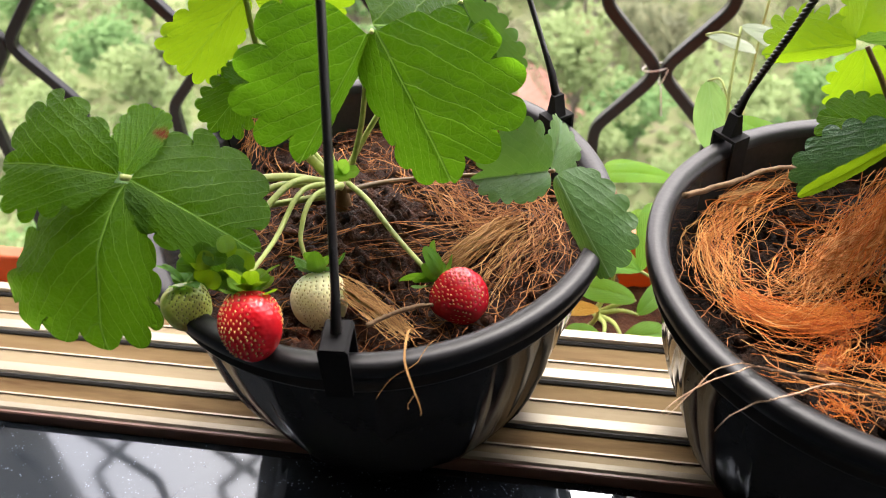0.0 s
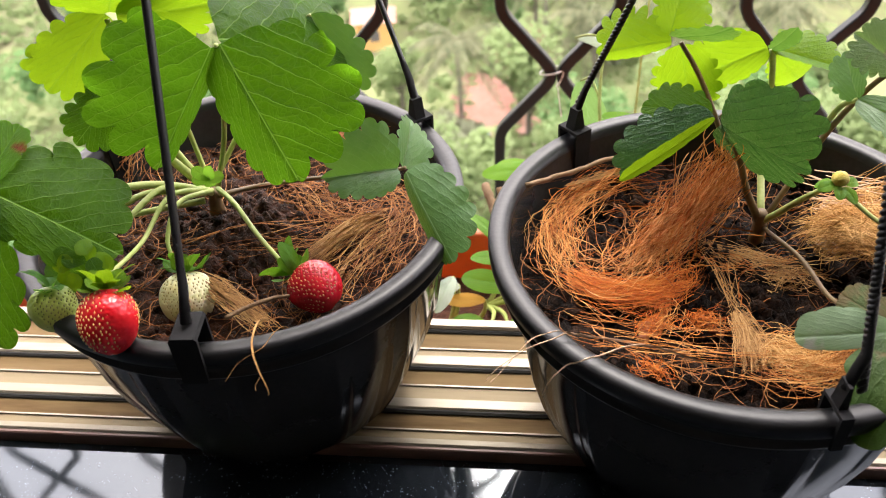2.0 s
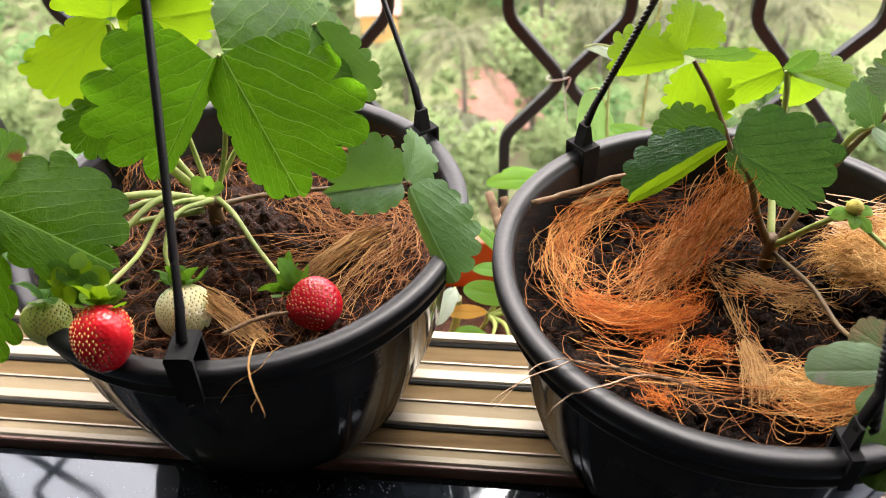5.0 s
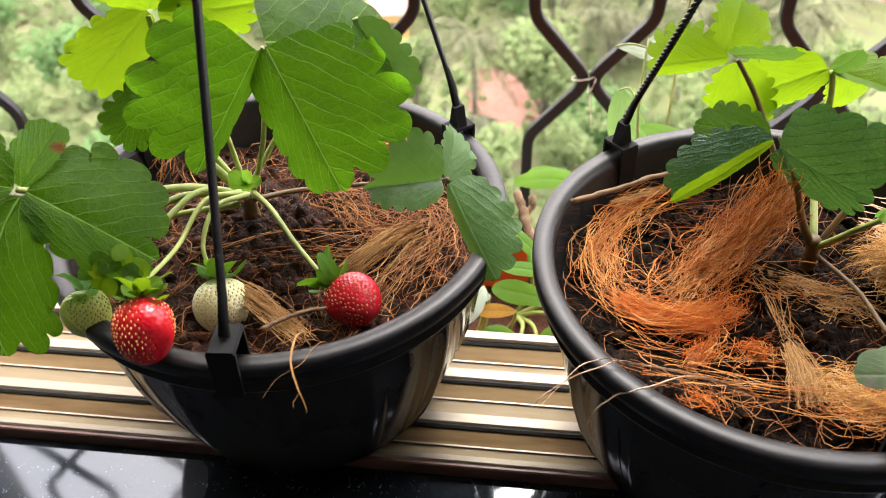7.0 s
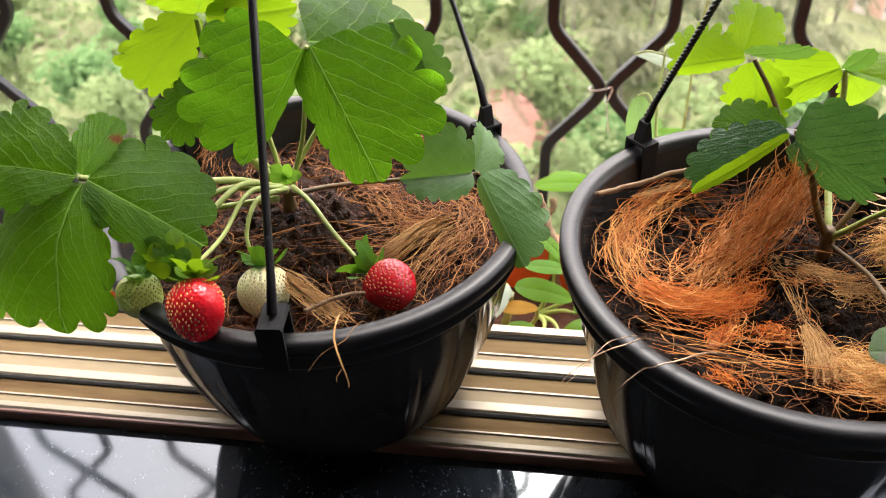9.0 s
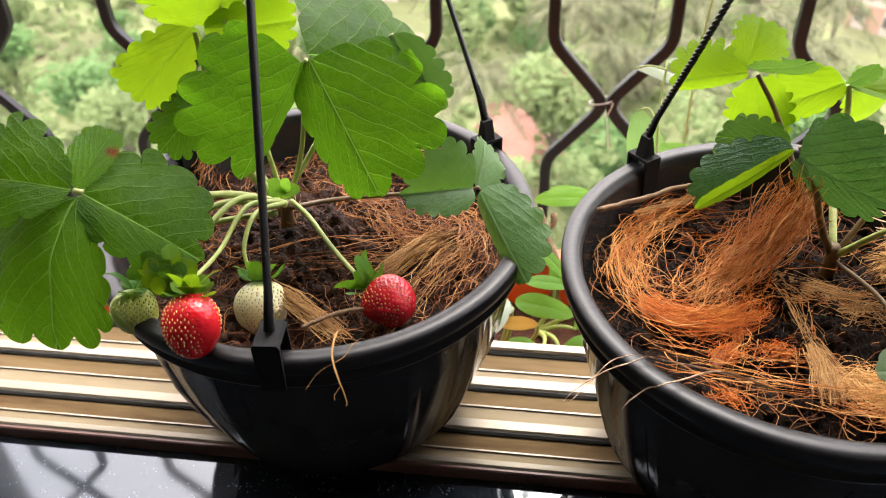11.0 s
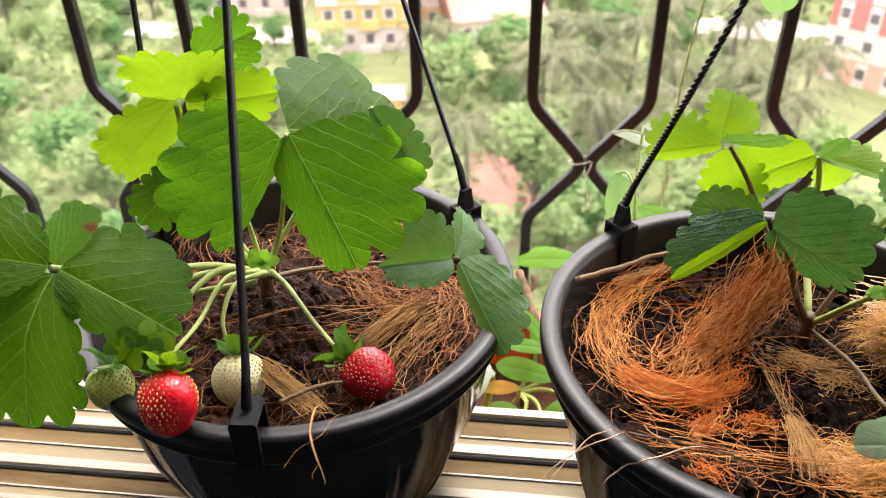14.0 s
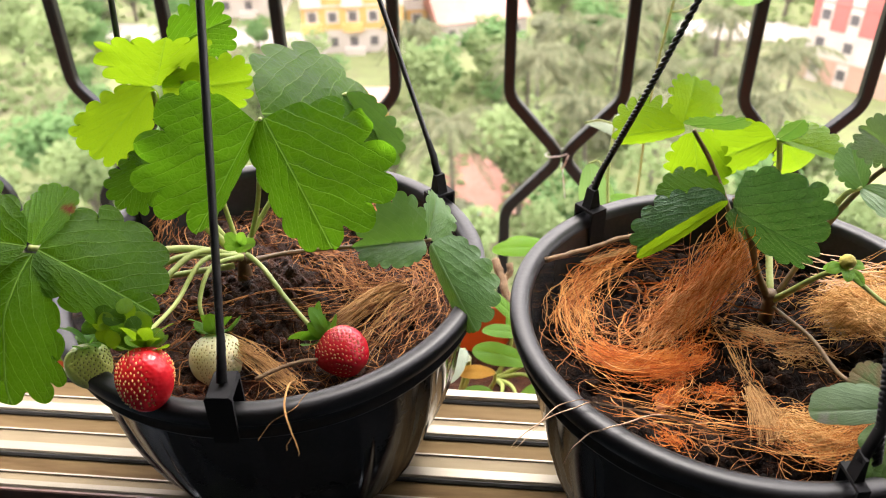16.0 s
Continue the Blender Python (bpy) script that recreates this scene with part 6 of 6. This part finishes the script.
rnd = np.random.RandomState(77)
placed = []
for n, (x, y) in enumerate(((6.7, 66.0), (17.6, 70.8), (21.4, 65.8), (13.9, 76.0), (2.2, 69.8), (1.2, 76.0), (5.4, 77.5), (-4.9, 59.0), (12.0, 64.0), (5.0, 86.0), (15.5, 88.0), (26.0, 76.0), (-10.0, 84.0), (10.0, 82.0), (21.0, 86.0))):
    m = pose(x, y, land(x, y) - 3.0, 0, 0, rnd.uniform(0, 360))
    if n < len(palms):
        palms[n].matrix_basis = m
    else:
        copy_thing(palms[n % 3], m)
    placed.append((x, y))
n = 0
while n < 240:
    y = 27 + 122 * rnd.uniform(0, 1) ** 1.15
    x = rnd.uniform(-0.75, 0.62) * (y + 10)
    if not free(x, y) or any((x - a) ** 2 + (y - b) ** 2 < (14.0 if k < 15 else 6.6) for k, (a, b) in enumerate(placed)):
        n += 0.05
        continue
    m = pose(x, y, land(x, y), 0, 0, rnd.uniform(0, 360)) @ Matrix.Scale(rnd.uniform(0.6, 1.15), 4)
    if int(n) < len(kinds) and kinds[int(n)].location.length == 0:
        kinds[int(n)].matrix_basis = m
    else:
        copy_thing(kinds[rnd.randint(5)], m).matrix_basis = m
    placed.append((x, y))
    n += 1
under = []
for k in range(16000):
    y = 24 + 145 * rnd.uniform(0, 1) ** 1.2
    x = rnd.uniform(-0.8, 0.7) * (y + 10)
    if not free(x, y):
        continue
    p, q = np.array((x, y, land(x, y) + rnd.uniform(0.0, 0.8))), rnd.uniform(0.25, 0.8)
    a = rnd.uniform(0, 6.28)
    u, w = np.array((math.cos(a), math.sin(a), rnd.normal(0, 0.3))) * q, np.array((-math.sin(a), math.cos(a), rnd.normal(0, 0.3))) * q
    under.append(([p - u, p - w * 0.7, p + u, p + w * 0.7, p + np.array((0, 0, q * rnd.uniform(0.3, 0.9)))], [(0, 1, 4), (1, 2, 4), (2, 3, 4), (3, 0, 4)]))
solo("undergrowth", *join(*under), FOLIAGE[1], "low green scrub covering the land", "bushes", "stuff", smooth=False)


def building(name, x, y, width, deep, walls, trim, turn, label, cols, roof="flat", balconies=True, strips=False):
    """A block of storeys; walls gives the plaster of each storey from the ground up."""
    ob = thing(name, (0, 0, 0), label, "building")
    h = 3.0 * len(walls)
    w2, d2 = width / 2, deep / 2
    for s, mat in enumerate(walls):
        z = 3.0 * s
        part("storey_wall", *box(-w2, w2, -d2, d2, z - (2.0 if s == 0 else 0.0), z + 2.999), mat, ob, smooth=False)
        part("slab_band", *box(-w2 - 0.12, w2 + 0.12, -d2 - 0.12, d2 + 0.12, z + 2.8, z + 3.0), mat if strips else trim, ob, smooth=False)
        for c in range(cols):
            cx = -w2 + (c + 0.5) * width / cols
            w = part("window", *box(cx - (0.62 if strips else 0.75), cx + (0.62 if strips else 0.75), -d2 - 0.10, -d2 + 0.05, z + (0.0 if strips else 0.85), z + (2.79 if strips else 2.35)), trim, ob, smooth=False)
            part("pane", *box(cx - 0.46, cx + 0.46, -d2 - 0.13, -d2 - 0.101, z + 1.05, z + 2.15), PANE, w, smooth=False)
            if balconies and c % 2 == 0:
                part("balcony", *box(cx - 1.2, cx + 1.2, -d2 - 1.1, -d2 - 0.135, z + 0.02, z + 0.95), mat if s % 2 else trim, ob, smooth=False)
        for side in (-1, 1):
            for c in range(2):
                cy = (c - 0.5) * deep * 0.5
                xx = side * w2
                w = part("window", *box(xx - 0.1, xx + 0.1, cy - 0.7, cy + 0.7, z + 0.85, z + 2.35), trim, ob, smooth=False)
                part("pane", *box(xx + side * 0.101 - 0.01, xx + side * 0.101 + 0.02, cy - 0.5, cy + 0.5, z + 1.05, z + 2.15), PANE, w, smooth=False)
    if roof == "flat":
        part("roof", *box(-w2 - 0.3, w2 + 0.3, -d2 - 0.3, d2 + 0.3, h + 0.002, h + 0.5), trim, ob, smooth=False)
        part("stair_head", *box(-1.6, 1.6, -0.5, 2.5, h + 0.502, h + 2.9), walls[-1], ob, smooth=False)
    else:
        v = [(-w2 - 0.5, -d2 - 0.5, h), (w2 + 0.5, -d2 - 0.5, h), (w2 + 0.5, d2 + 0.5, h), (-w2 - 0.5, d2 + 0.5, h), (-w2 - 0.5, 0, h + 0.28 * deep), (w2 + 0.5, 0, h + 0.28 * deep)]
        part("roof", v, [(0, 1, 5, 4), (2, 3, 4, 5), (0, 4, 3), (1, 2, 5), (3, 2, 1, 0)], ROOF, ob, smooth=False)
    ob.matrix_basis = pose(x, y, land(x, y), 0, 0, turn)
    return ob


building("apartment_block", -20.4, 98.5, 12, 9, [CREAM, YELLOW, YELLOW, YELLOW, YELLOW], CREAM, 10, "yellow and cream apartment block with balconies", 5)
building("apartment_block", -38.0, 110, 12, 9, [CREAM] * 4, CREAM, 6, "pale cream apartment block", 4)
building("apartment_block", 39.0, 89.5, 12, 10, [TAN, CREAM, PINK, PINK, PINK, PINK], CREAM, -40, "red and white apartment block with white window bands", 4, balconies=False, strips=True)
building("hut", -14.6, 75.0, 3.4, 3.0, [YELLOW], YELLOW, 8, "small yellow hut among trees", 1, "gable", False)
building("house", -5.6, 102, 11, 8, [CREAM], CREAM, 20, "low house with a tiled roof", 4, "gable", False)
building("house", -11.0, 107, 8, 8, [YELLOW, CREAM, YELLOW], CREAM, 8, "cream and yellow house with a tiled roof", 3, "gable", False)
building("house", 8.0, 122, 12, 9, [CREAM, CREAM], CREAM, -6, "pale house with a tiled roof", 4, "gable", False)
solo("blue_tarpaulin", *box(-3.9, -2.5, 56.3, 57.2, GZ + 0.4, GZ + 1.1, 0.15), BLUE, "blue sheet over a heap in the scrub", "tarpaulin", smooth=False)
